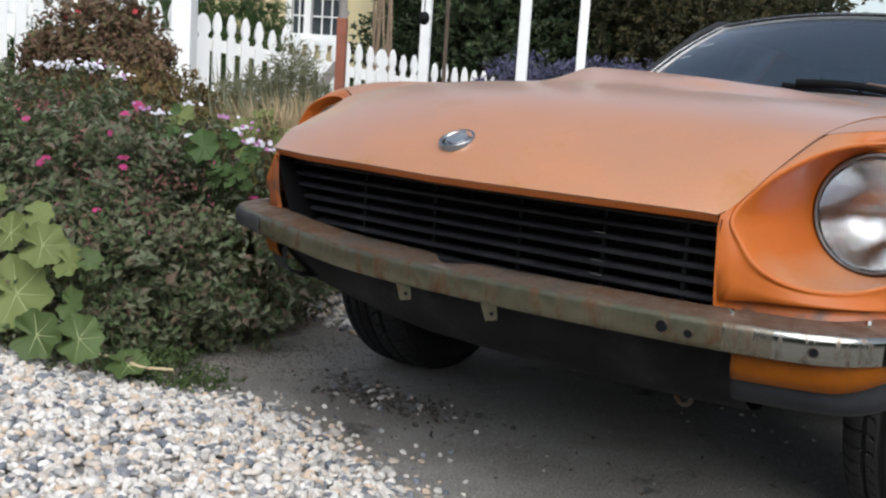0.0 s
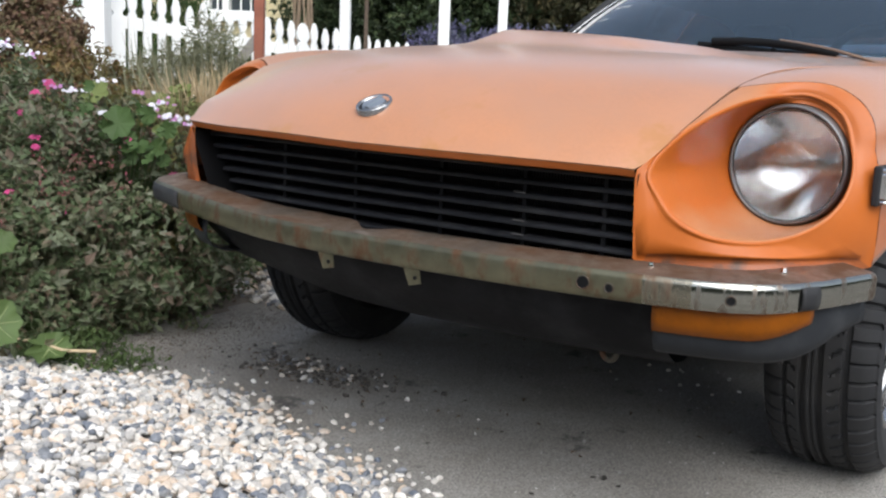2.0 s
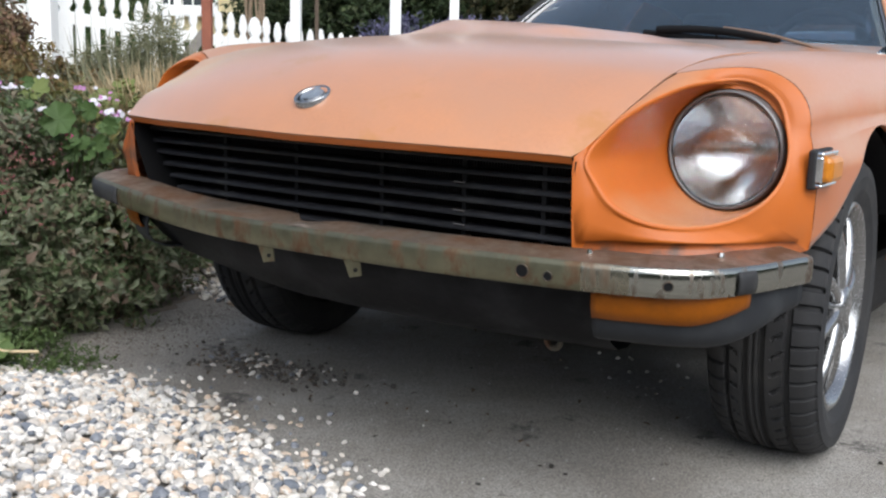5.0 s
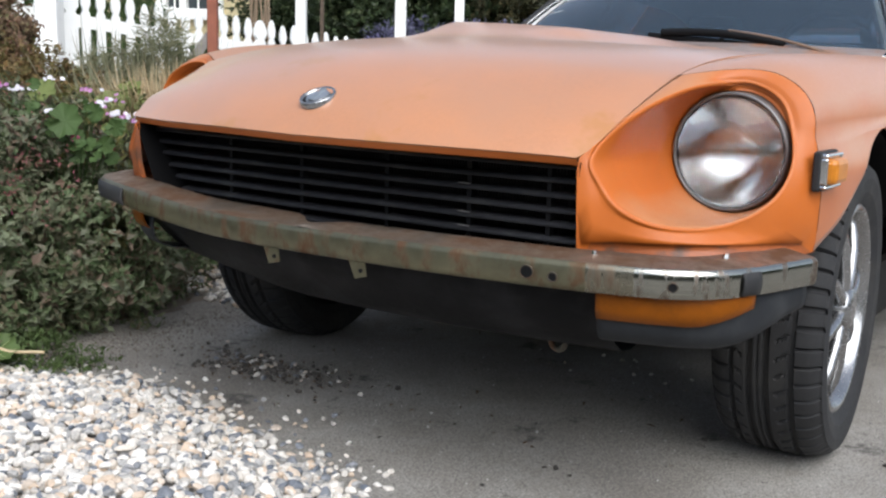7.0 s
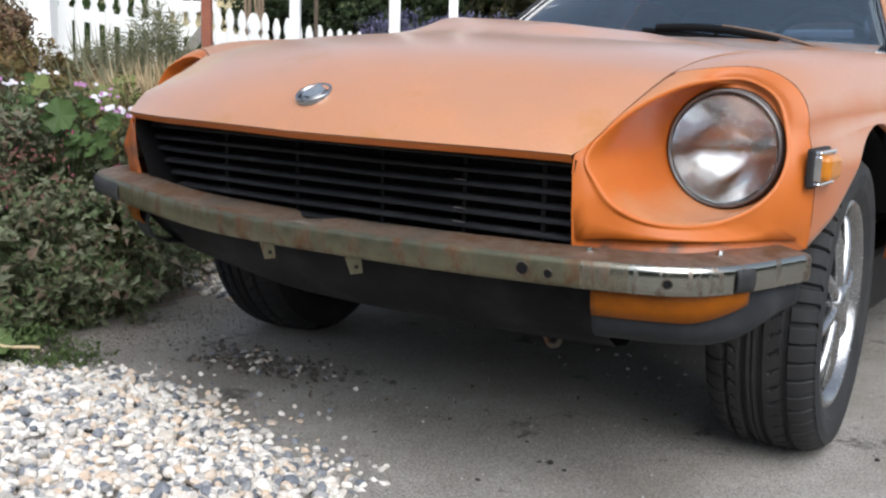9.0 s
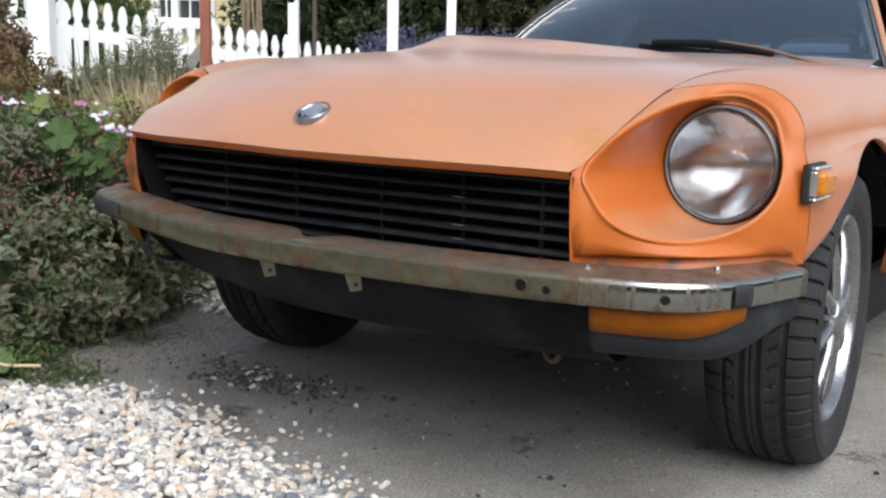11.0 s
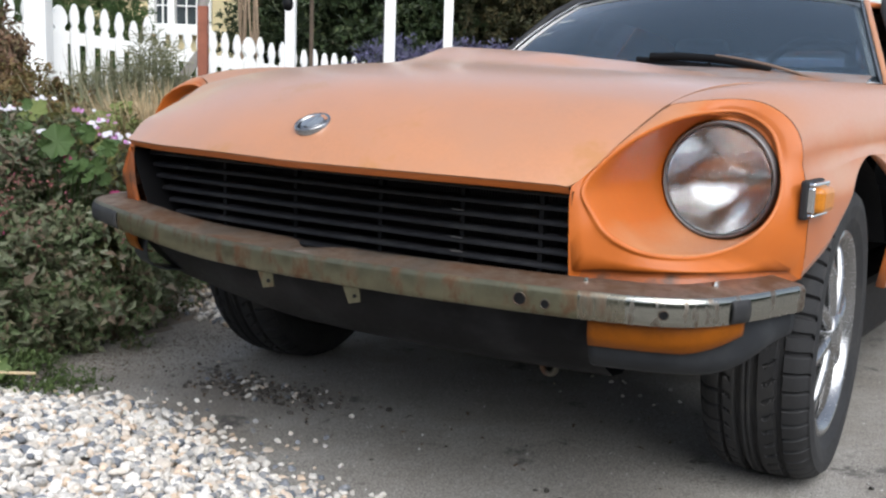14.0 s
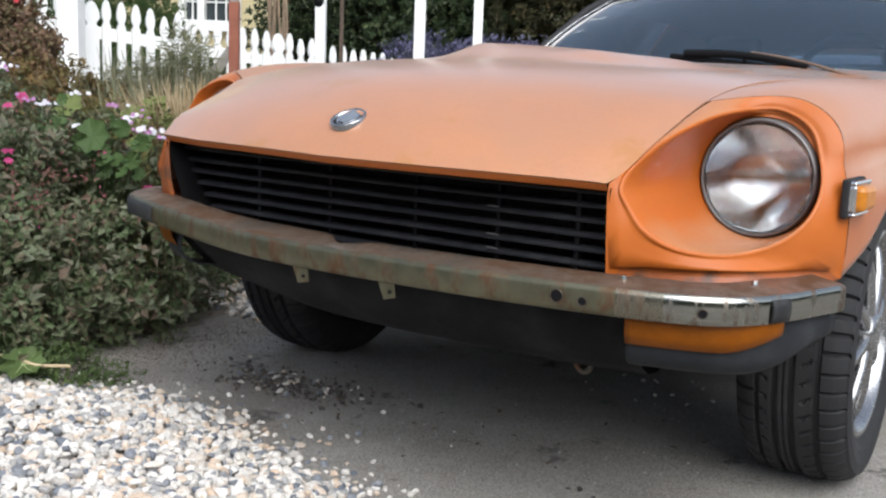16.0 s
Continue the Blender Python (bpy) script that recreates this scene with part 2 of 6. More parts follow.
GRIT = material("gravel_grit", (0.17, 0.155, 0.135), rough=0.95, vary=0.4, scale=60, fine=200, bump=0.8, bump_scale=120, dist=0.006)
SOIL = material("dry_soil", (0.125, 0.103, 0.08), rough=0.95, vary=0.35, scale=5, fine=120, bump=0.8, bump_scale=60, dist=0.01)
WHITE = material("white_paint", (0.86, 0.86, 0.83), rough=0.6, vary=0.06, scale=3, bump=0.1)
CREAM = material("cream_stucco", (0.70, 0.60, 0.36), rough=0.85, vary=0.08, scale=2, bump=0.3, bump_scale=90)
REDWOOD = material("red_brown_wood", (0.25, 0.085, 0.05), rough=0.75, vary=0.25, scale=9, bump=0.3)
GREYWOOD = material("weathered_wood", (0.24, 0.22, 0.20), rough=0.8, vary=0.25, scale=9, bump=0.3)
DARKPANE = material("dark_window_glass", (0.05, 0.06, 0.065), rough=0.08, vary=0.2, scale=1.5, bump=0.0)
TRUNK = material("bark", (0.09, 0.065, 0.045), rough=0.9, vary=0.35, scale=12, bump=0.6, bump_scale=40, dist=0.01)
SHINGLE = material("roof_shingle", (0.13, 0.11, 0.10), rough=0.9, vary=0.3, scale=6, bump=0.4)

# ---- mesh helpers ----
def mesh_of(name, verts, faces, smooth=True):
    me = bpy.data.meshes.new(name)
    me.from_pydata([tuple(v) for v in verts], [], faces)
    if smooth:
        me.polygons.foreach_set("use_smooth", [True] * len(me.polygons))
    me.update()
    return me


def part(name, data, mat, parent=None, label="", bevel=0.0, thick=0.0, subdiv=0, crisp=False):
    """One mesh object out of a bmesh or a mesh, under a thing or a part."""
    if isinstance(data, bmesh.types.BMesh):
        me = bpy.data.meshes.new(name)
        data.to_mesh(me)
        data.free()
    else:
        me = data
    if not me.materials:
        me.materials.append(mat)
    ob = new(name, me)
    if parent is not None:
        ob.parent = parent
    if label:
        tagged(ob, label)
    if thick:
        md = ob.modifiers.new("thickness", "SOLIDIFY")
        md.thickness, md.offset = thick, -1
    if crisp:
        md = ob.modifiers.new("crisp", "EDGE_SPLIT")
        md.split_angle = radians(45)
    if subdiv:
        md = ob.modifiers.new("smooth", "SUBSURF")
        md.levels = md.render_levels = subdiv
    if bevel:
        md = ob.modifiers.new("edge", "BEVEL")
        md.width, md.segments, md.limit_method = bevel, 2, "ANGLE"
    return ob


def empty(name, m=None, parent=None):
    ob = new(name)
    ob.empty_display_size = 0.1
    if parent is not None:
        ob.parent = parent
    if m is not None:
        ob.matrix_basis = m
    return ob


def smooth_line(points, n, closed=False):
    """n places along a Catmull-Rom curve through the points."""
    p = [np.array(q, float) for q in points]
    k = len(p)
    segs = k if closed else k - 1
    out = []
    for i in range(n):
        s = i * segs / (n if closed else n - 1)
        j = min(int(s), segs - 1)
        f = s - j
        if closed:
            a, b, c, d = p[(j - 1) % k], p[j % k], p[(j + 1) % k], p[(j + 2) % k]
        else:
            b, c = p[j], p[j + 1]
            a = p[j - 1] if j else 2 * b - c
            d = p[j + 2] if j + 2 < k else 2 * c - b
        out.append(0.5 * (2 * b + (c - a) * f + (2 * a - 5 * b + 4 * c - d) * f ** 2 + (3 * b - a - 3 * c + d) * f ** 3))
    return out


def grid_mesh(name, rows, flip=False, wrap_u=False, wrap_v=False, smooth=True):
    """A sheet through rows of places."""
    nu, nv = len(rows), len(rows[0])
    verts = [tuple(p) for r in rows for p in r]
    faces = []
    for i in range(nu if wrap_u else nu - 1):
        for j in range(nv if wrap_v else nv - 1):
            a, b = i * nv + j, i * nv + (j + 1) % nv
            c, d = ((i + 1) % nu) * nv + (j + 1) % nv, ((i + 1) % nu) * nv + j
            faces.append((a, d, c, b) if flip else (a, b, c, d))
    return mesh_of(name, verts, faces, smooth)


def box(bm, cx, cy, cz, sx, sy, sz, rot=None):
    m = Matrix.Translation((cx, cy, cz)) @ (rot if rot is not None else Matrix()) @ Matrix.Diagonal((sx, sy, sz, 1))
    return bmesh.ops.create_cube(bm, size=1.0, matrix=m)


def rod(bm, a, b, r0, r1=None, seg=10):
    a, b = Vector(a), Vector(b)
    d = b - a
    m = Matrix.Translation((a + b) / 2) @ d.to_track_quat("Z", "Y").to_matrix().to_4x4()
    return bmesh.ops.create_cone(bm, cap_ends=True, segments=seg, radius1=r0, radius2=r0 if r1 is None else r1, depth=d.length, matrix=m)


def tube(name, pts, r, seg=8, closed=False, flat=1.0):
    """A tube along places; flat squeezes it vertically."""
    p = [Vector(q) for q in pts]
    rows = []
    for i, c in enumerate(p):
        t = (p[(i + 1) % len(p)] - p[i - 1]) if closed or 0 < i < len(p) - 1 else (p[1] - p[0] if i == 0 else p[-1] - p[-2])
        t.normalize()
        side = t.cross(Vector((0, 0, 1)))
        side = side.normalized() if side.length > 1e-4 else Vector((1, 0, 0))
        up = side.cross(t)
        rows.append([c + side * r * math.cos(a) + up * r * flat * math.sin(a) for a in np.linspace(0, 2 * math.pi, seg, endpoint=False)])
    return grid_mesh(name, rows, wrap_u=closed, wrap_v=True)


def lathe(name, profile, seg=48, axis="x"):
    """Turned about the x axis: profile of (along, radius)."""
    rows = []
    for k in range(seg):
        a = 2 * math.pi * k / seg
        rows.append([(s, r * math.cos(a), r * math.sin(a)) for s, r in profile])
    return grid_mesh(name, rows, wrap_u=True)


def ease(x, a, b):
    t = min(1, max(0, (x - a) / (b - a)))
    return t * t * (3 - 2 * t)


def table(x, pairs):
    return float(np.interp(x, [p[0] for p in pairs], [p[1] for p in pairs]))


def curve_table(x, pairs):
    """Smooth between the pairs."""
    xs = [p[0] for p in pairs]
    i = min(max(int(np.searchsorted(xs, x)) - 1, 0), len(xs) - 2)
    h = xs[i + 1] - xs[i]
    f = (x - xs[i]) / h
    f = min(1.2, max(-0.2, f))
    def slope(k):
        if k == 0:
            return (pairs[1][1] - pairs[0][1]) / (xs[1] - xs[0])
        if k == len(xs) - 1:
            return (pairs[-1][1] - pairs[-2][1]) / (xs[-1] - xs[-2])
        return (pairs[k + 1][1] - pairs[k - 1][1]) / (xs[k + 1] - xs[k - 1])
    m0, m1, y0, y1 = slope(i) * h, slope(i + 1) * h, pairs[i][1], pairs[i + 1][1]
    return (2 * f**3 - 3 * f**2 + 1) * y0 + (f**3 - 2 * f**2 + f) * m0 + (-2 * f**3 + 3 * f**2) * y1 + (f**3 - f**2) * m1


# ---- ground ----
GX, GY = Vector((0.821, 0.571)), Vector((-0.571, 0.821))


def garden(a, b, z=0.0):
    """A place in the garden: a metres across, b metres into it."""
    p = Vector((1.33, -1.33)) + a * GX + b * GY
    return Vector((p.x, p.y, z))


def sheet(name, x0, x1, y0, y1, n, height, mat, label, category):
    rows = [[(x, y, height(x, y)) for y in np.linspace(y0, y1, n)] for x in np.linspace(x0, x1, n)]
    ob = part(name, grid_mesh(name, rows), mat)
    ob.data.flip_normals()
    return tagged(ob, label, category, kind="structure")


ground = part("ground", mesh_of("ground", [(-400, -400, -0.03), (400, -400, -0.03), (400, 400, -0.03), (-400, 400, -0.03)], [(0, 1, 2, 3)]), SOIL)
tagged(ground, "dry brown earth reaching away behind the driveway", "ground", kind="structure")
drive = sheet("driveway", -1.5, 14, -14, 26, 120, lambda x, y: 0.020 + 0.003 * noise.noise((x * 0.7, y * 0.7, 0)) * ease(abs(y - 1.9), 1.5, 4), ASPHALT, "worn grey asphalt driveway with loose stones", "driveway")


def bed_height(x, y):
    """The planted bank beside the driveway."""
    e = -1.02 - 0.40 * ease(y, 0.6, 1.6) - 0.10 * noise.noise((y * 2.0, 0, 0))
    return -0.03 + 0.05 * ease(-x, -e, -e + 0.1) + 0.10 * ease(-x, -e, -e + 1.2) + 0.02 * noise.noise((x * 5, y * 5, 3))


bed = sheet("planting_bed", -16, -0.9, -5, 16, 150, bed_height, SOIL, "brown soil bank planted with shrubs and flowers", "soil")



def build_backdrop():
    """An added dark hedge, out of view, closing the yard behind and beside the driveway."""
    line = smooth_line([(-14, -9, 0), (-6, -9.5, 0), (2, -10, 0), (9, -8.5, 0), (12.5, -3, 0), (13, 6, 0), (12.5, 16, 0)], 220)
    rows = []
    for k, p in enumerate(line):
        q = Vector((1, 3, 0)) - Vector(p)
        q.normalize()
        row = []
        for j in range(26):
            f = j / 25
            z = -0.05 + f * (2.9 + 0.5 * noise.noise((k * 0.07, 0, 4)))
            out = 0.5 * math.sin(math.pi * min(1, f * 1.1)) ** 0.5 + 0.35 * noise.noise((k * 0.31, f * 6, 1)) + 0.18 * noise.noise((k * 0.9, f * 17, 2))
            row.append((p[0] + q.x * out, p[1] + q.y * out, z))
        rows.append(row)
    ob = part("backdrop", grid_mesh("backdrop", rows, smooth=False), material("unseen_hedge", (0.05, 0.065, 0.03), rough=0.8, vary=0.6, scale=3, fine=14, bump=0.8, bump_scale=12, dist=0.05), None, thick=0.1)
    tagged(ob, "added dark green hedge, out of view, closing the yard across the driveway", "hedge", kind="structure")


build_backdrop()

# ---- the car ----
car = tagged(empty("car"), "faded orange vintage sports coupe with a rusty front bumper", "car")

HOOD_EDGE = [(0.15, 0.645), (0.17, 0.667), (0.195, 0.687), (0.235, 0.711), (0.282, 0.733), (0.336, 0.755), (0.40, 0.776), (0.53, 0.800), (0.70, 0.814), (1.0, 0.821), (1.3, 0.824), (1.62, 0.826)]


def hood_half(y):
    return curve_table(y, [(0.0, 0.525), (0.15, 0.531), (0.17, 0.548), (0.195, 0.560), (0.235, 0.568), (0.282, 0.574), (0.375, 0.580), (0.53, 0.585), (1.0, 0.59), (1.7, 0.60)])


def nose_edge(x):
    return 0.062 + 0.093 * (abs(x) / 0.53) ** 2


def hood_height(x, y):
    e = nose_edge(x)
    yy = 0.15 + (y - e) * (1.47 / (1.62 - e))
    w = hood_half(y)
    crown = 0.030 * ease(yy, 0.05, 0.35) * (1 - 0.7 * ease(yy, 0.5, 1.2)) * (1 - min(1, abs(x) / w) ** 2)
    half = 0.10 + 0.07 * ease(yy, 0.58, 1.0)
    bulge = (0.037 - 0.04 * x) * ease(yy, 0.60, 0.84) * (1 - 0.6 * ease(yy, 1.1, 1.52)) * (1 - ease(abs(x), half, half + 0.09))
    ajar = 0.024 * max(0.0, -x) * (1 - ease(y, 0.13, 0.48))
    sag = 0.012 * ease(-x, 0.36, 0.56) * ease(y, 0.18, 0.26) * (1 - ease(y, 0.32, 0.40))
    return curve_table(yy, HOOD_EDGE) + crown + bulge + ajar - sag


def build_hood():
    rows = []
    for i in range(61):
        u = -1 + 2 * i / 60
        row = []
        e = nose_edge(u * 0.53)
        for j in range(56):
            y = e + (1.62 + 0.05 * (abs(u) ** 2) - 0.10 * (1 - u * u) - e) * (j / 55) ** 1.15
            w = (hood_half(y) if u > 0 else max(hood_half(y), 0.556)) - 0.0025
            row.append((u * w, y, hood_height(u * w, y)))
        rows.append(row)
    hood = part("hood", grid_mesh("hood", rows), FADED, car, "sun-faded orange hood with a raised centre bulge", thick=0.004, crisp=True)
    lip = [[(p[0], p[1] + dy, p[2] + dz) for p in (r[0] for r in rows)] for dy, dz in ((0.001, 0.0), (0.008, -0.0095), (0.011, -0.012), (0.03, -0.0125))]
    part("hood_lip", grid_mesh("hood_lip", lip, smooth=False), PAINT, hood)


build_hood()

# fenders and flanks
ARCH_Y, ARCH_R, WHEEL_R = 0.835, 0.375, 0.305
REAR_Y = ARCH_Y + 2.305


def flank_top(y):
    x = hood_half(min(y, 1.62)) + 0.0 if y < 1.62 else 0.60 + 0.10 * ease(y, 1.60, 1.95)
    z = curve_table(y, HOOD_EDGE) if y < 1.62 else 0.826 + 0.03 * ease(y, 1.6, 2.4) + 0.02 * ease(y, 3.0, 3.6) - 0.05 * ease(y, 3.5, 4.0)
    return x, z


FRONT_ARCH = [(0.44, 0.486), (0.516, 0.517), (0.578, 0.543), (0.673, 0.596), (0.756, 0.645), (0.85, 0.677), (0.915, 0.685), (0.98, 0.676), (1.05, 0.645), (1.12, 0.59), (1.17, 0.52), (1.205, 0.43), (1.215, 0.362)]


def flank_low(y):
    """Height of the side's lower edge, with the wheel arches cut out."""
    if y < 1.215:
        return curve_table(y, FRONT_ARCH)
    z = 0.362
    if abs(y - REAR_Y) < ARCH_R:
        z = max(z, 0.31 + math.sqrt(ARCH_R ** 2 - (y - REAR_Y) ** 2))
    return z


def flank(v, y):
    """Place on the car's side: v from the hood's seam (0) over the shoulder (0.5) to the lower edge (1)."""
    xs, zs = flank_top(y)
    xm, zm = 0.805 - 0.02 * ease(y, 3.3, 4.0), 0.685
    if v <= 0.5:
        a = v * math.pi
        hump = 0.020 * ease(y, 0.3, 0.6) * (1 - 0.7 * ease(y, 1.2, 1.9))
        x = xs + (xm - xs) * math.sin(a)
        z = zm + (zs - zm) * math.cos(a) ** 0.8 + hump * math.sin(2 * a)
    else:
        z = zm + (flank_low(y) - zm) * (v - 0.5) * 2
        near = min(abs(y - ARCH_Y), abs(y - REAR_Y))
        flare = 0.014 * (1 - ease(near, 0.25, 0.5)) * ease(z, 0.35, 0.55) * ease(0.72 - z, 0, 0.1)
        x = xm + 0.012 * ease(0.685 - z, 0, 0.08) - 0.05 * ease(0.55 - z, 0, 0.4) + flare
    return (x, y, z)


def seam_y(v):
    return curve_table(v, [(0, 0.405), (0.1, 0.453), (0.2, 0.482), (0.3, 0.481), (0.4, 0.473), (0.5, 0.465), (0.75, 0.460), (1.0, 0.458)])


VS = [0.5 * (i / 16) for i in range(17)] + [0.5 + 0.5 * (i / 14) for i in range(1, 15)]


def mirrored(rows, s):
    return [[(s * p[0], p[1], p[2]) for p in r] for r in rows]


def side_sheet(name, y_from, y_to, n, mat, s, label="", thick=0.004):
    rows = []
    for v in VS:
        a, b = y_from(v), y_to(v)
        rows.append([flank(v, a + (b - a) * k / n) for k in range(n + 1)])
    # the lower edge turns inward
    last = rows[-1]
    rows.append([(p[0] - 0.02, p[1], p[2] + 0.002) for p in last])
    return part(name, grid_mesh(name, mirrored(rows, s), flip=(s > 0)), mat, car, label, thick=0.0)


for s in (1, -1):
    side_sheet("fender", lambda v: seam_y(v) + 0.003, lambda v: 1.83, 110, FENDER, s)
    side_sheet("door", lambda v: 1.834, lambda v: 2.75, 40, PAINT, s)
    side_sheet("rear_quarter", lambda v: 2.754, lambda v: 3.98, 90, PAINT, s)
tail = [[(x, 3.98 + 0.03 * (1 - (x / 0.8) ** 2), z) for x in np.linspace(-0.785, 0.785, 9)] for z in (0.25, 0.4, 0.6, 0.75, 0.83)]
part("tail_panel", grid_mesh("tail_panel", tail), PAINT, car)

for s in (1, -1):
    line = [(s * (hood_half(y) - 0.0008), y, hood_height(hood_half(y), y) - 0.0012) for y in np.linspace(0.165, 0.40, 24)]
    if s > 0:
        part("hood_seam", tube("hood_seam", line, 0.0015, 6), BLACK, car, "dark gap along the hood")
    line = [flank(v, seam_y(v) + 0.0015) for v in np.linspace(0.30, 0.42, 12)]
    if s < 0:
        continue
    part("case_seam", tube("case_seam", [(s * p[0], p[1], p[2]) for p in line], 0.0009, 6), BLACK, car, "dark gap behind the headlight surround")

# headlight cases: the scooped nose pieces round each headlight
LAMP = (0.667, 0.452, 0.650)


def case_rings(s, n=112):
    opening = [(0.551, 0.163, 0.644), (0.562, 0.206, 0.687), (0.588, 0.272, 0.727), (0.618, 0.360, 0.757), (0.652, 0.440, 0.769), (0.697, 0.467, 0.769),
               (0.748, 0.462, 0.742), (0.774, 0.448, 0.692), (0.787, 0.426, 0.645), (0.784, 0.394, 0.601), (0.765, 0.351, 0.567), (0.731, 0.296, 0.545),
               (0.688, 0.241, 0.539), (0.638, 0.196, 0.549), (0.597, 0.170, 0.574), (0.569, 0.162, 0.608)]
    if s < 0:
        # the far rim stands a little further out and forward
        opening[3:9] = [(0.600, 0.395, 0.752), (0.645, 0.436, 0.772), (0.700, 0.440, 0.771), (0.755, 0.434, 0.747), (0.782, 0.430, 0.715), (0.797, 0.420, 0.670)]
    lip = smooth_line(opening, n, closed=True)
    base = smooth_line([flank(1, seam_y(1)), (0.808, 0.42, 0.490), (0.792, 0.345, 0.492), (0.753, 0.272, 0.494), (0.685, 0.210, 0.495), (0.612, 0.168, 0.496), (0.545, 0.14, 0.498)], 40)
    foot = 0.545 if s > 0 else 0.497
    edge = smooth_line([(foot, 0.14, 0.498), (foot * 0.6 + 0.540 * 0.4, 0.142, 0.56), (foot * 0.2 + 0.536 * 0.8, 0.148, 0.61), (hood_half(0.155) + 0.001, 0.153, 0.640)], 20)
    base[-1] = edge[0]
    outer = []
    for k in range(n):
        q = 16 * k / n
        if q < 3.2:
            y = 0.155 + (0.405 - 0.155) * q / 3.2
            outer.append(np.array((hood_half(y) + 0.003, y, curve_table(y, HOOD_EDGE) - 0.003)))
        elif q < 7:
            v = 0.5 * (q - 3.2) / 3.8
            outer.append(np.array(flank(v, seam_y(v))))
        elif q < 10:
            v = 0.5 + 0.5 * (q - 7) / 3
            outer.append(np.array(flank(v, seam_y(v))))
        elif q < 14.3:
            outer.append(base[min(39, round(39 * (q - 10) / 4.3))])
        else:
            outer.append(edge[min(19, round(19 * (q - 14.3) / 1.7))])
    return outer, lip


def build_case(s):
    outer, lip = case_rings(s)
    c = np.array(LAMP)
    rows = []
    for o, q in zip(outer, lip):
        ang = math.atan2(q[2] - c[2], q[0] - c[0])
        bowl = c + np.array((0.105 * math.cos(ang), max(0.010, q[1] - c[1] + 0.004), 0.105 * math.sin(ang)))
        away = np.array((q[0] - c[0], 0, q[2] - c[2]))
        away = away / np.linalg.norm(away)
        row = []
        gap = np.linalg.norm(o - q)
        low = ease(-math.sin(ang), 0.42, 0.85)
        q = q + np.array((0, -0.003 * low, 0))
        band = min(0.62, 0.023 / max(q[2] - o[2], 0.03)) * low + 0.10 * (1 - low)
        for k, f in enumerate((0.0, band * 0.5, band, band + 0.012, 0.58, 0.7, 0.85, 0.93)):
            p = o + (q - o) * f
            bulge = math.sin(math.pi * f) * min(0.005, 0.09 * gap) * (1 - 1.3 * low)
            step = (0.012 * low if k < 2 else 0.010 * low if k == 2 else 0.0)
            row.append(p + np.array((0.3 * away[0], -0.8, 0.3 * away[2])) * bulge + np.array((0, step, 0)))
        row.append(o + (q - o) * max(0.94, 1 - 0.004 / max(gap, 0.01)) + np.array((0, -0.001, 0)))
        row.append(q + np.array((0, -0.0040, 0)) - away * 0.0010)
        row.append(q + np.array((0, -0.0020, 0)) - away * 0.0038)
        row.append(q + np.array((0, 0.006, 0)) - away * 0.006)
        for f in (0.15, 0.3, 0.45, 0.6, 0.75, 0.9, 1.0):
            p = q + (bowl - q) * f
            depth = np.linalg.norm(bowl - q)
            p = p + np.array((0, 0.22, 0)) * depth * math.sin(math.pi * f) - away * 0.005 * (1 - f)
            row.append(p)
        row.append(bowl + np.array((0, 0.05, 0)))
        rows.append(row)
    if s < 0:
        # the seam beside the hood sank, and the outer corner low down was pushed in
        rows = [[np.array((p[0], p[1], p[2] - 0.016 * (1 - ease(p[0], 0.58, 0.62)) * ease(p[1], 0.17, 0.25) * (1 - ease(p[1], 0.35, 0.405)))) for p in r] for r in rows]
        rows = [[np.array((p[0] if p[0] < 0.54 else 0.54 + (p[0] - 0.54) * (0.5 + 0.5 * ease(p[2], 0.50, 0.62)), p[1], p[2])) for p in r] for r in rows]
    rows = [[(s * p[0], p[1], p[2]) for p in r] for r in rows]
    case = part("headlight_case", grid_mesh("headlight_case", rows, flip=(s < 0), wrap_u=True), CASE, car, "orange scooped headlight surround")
    case.data.materials.append(GRIMY_SHADED)
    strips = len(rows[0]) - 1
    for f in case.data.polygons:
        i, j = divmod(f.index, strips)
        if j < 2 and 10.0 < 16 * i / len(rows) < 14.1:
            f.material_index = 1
        # the far surround's low front is in shade, put into its colour here
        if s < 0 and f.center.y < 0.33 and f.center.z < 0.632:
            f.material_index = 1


def build_headlight(s):
    cx, cy, cz = LAMP[0] * s, LAMP[1], LAMP[2]
    m = Matrix.Translation((cx, cy, cz)) @ Matrix.Rotation(radians(-90), 4, "Z") @ Matrix.Diagonal((1.03, 1.03, 1.03, 1))
    # built along +x, turned to face forward
    lamp = part("headlight", lathe("headlight", [(-0.07, 0.1005), (0.0, 0.1005), (0.004, 0.100), (0.007, 0.0985), (0.008, 0.0962), (0.004, 0.0935), (-0.03, 0.0935), (-0.07, 0.0935)], 64), BRIGHT, car, "round sealed-beam headlight with a dull metal ring")
    lamp.data.materials.clear()
    lamp.data.materials.append(ALLOYDULL)
    lamp.matrix_basis = m
    bowl = [(-0.075 + 0.075 * (r / 0.0925) ** 2, r) for r in np.linspace(0.004, 0.0925, 14)]
    part("reflector", lathe("reflector", bowl, 48), SILVERED, lamp, "silvered reflector bowl")
    front = [(0.030 - 0.026 * (r / 0.093) ** 2, r) for r in np.linspace(0.0005, 0.093, 16)]
    back = [(a - 0.004, r) for a, r in reversed(front)]
    part("lens", lathe("lens", front + back, 64), LENS, lamp, "fluted clear glass lens")
    bulb = bmesh.new()
    rod(bulb, (-0.07, 0, 0), (-0.035, 0, 0), 0.012, 0.008, 14)
    part("bulb", bulb, BRIGHT, lamp)


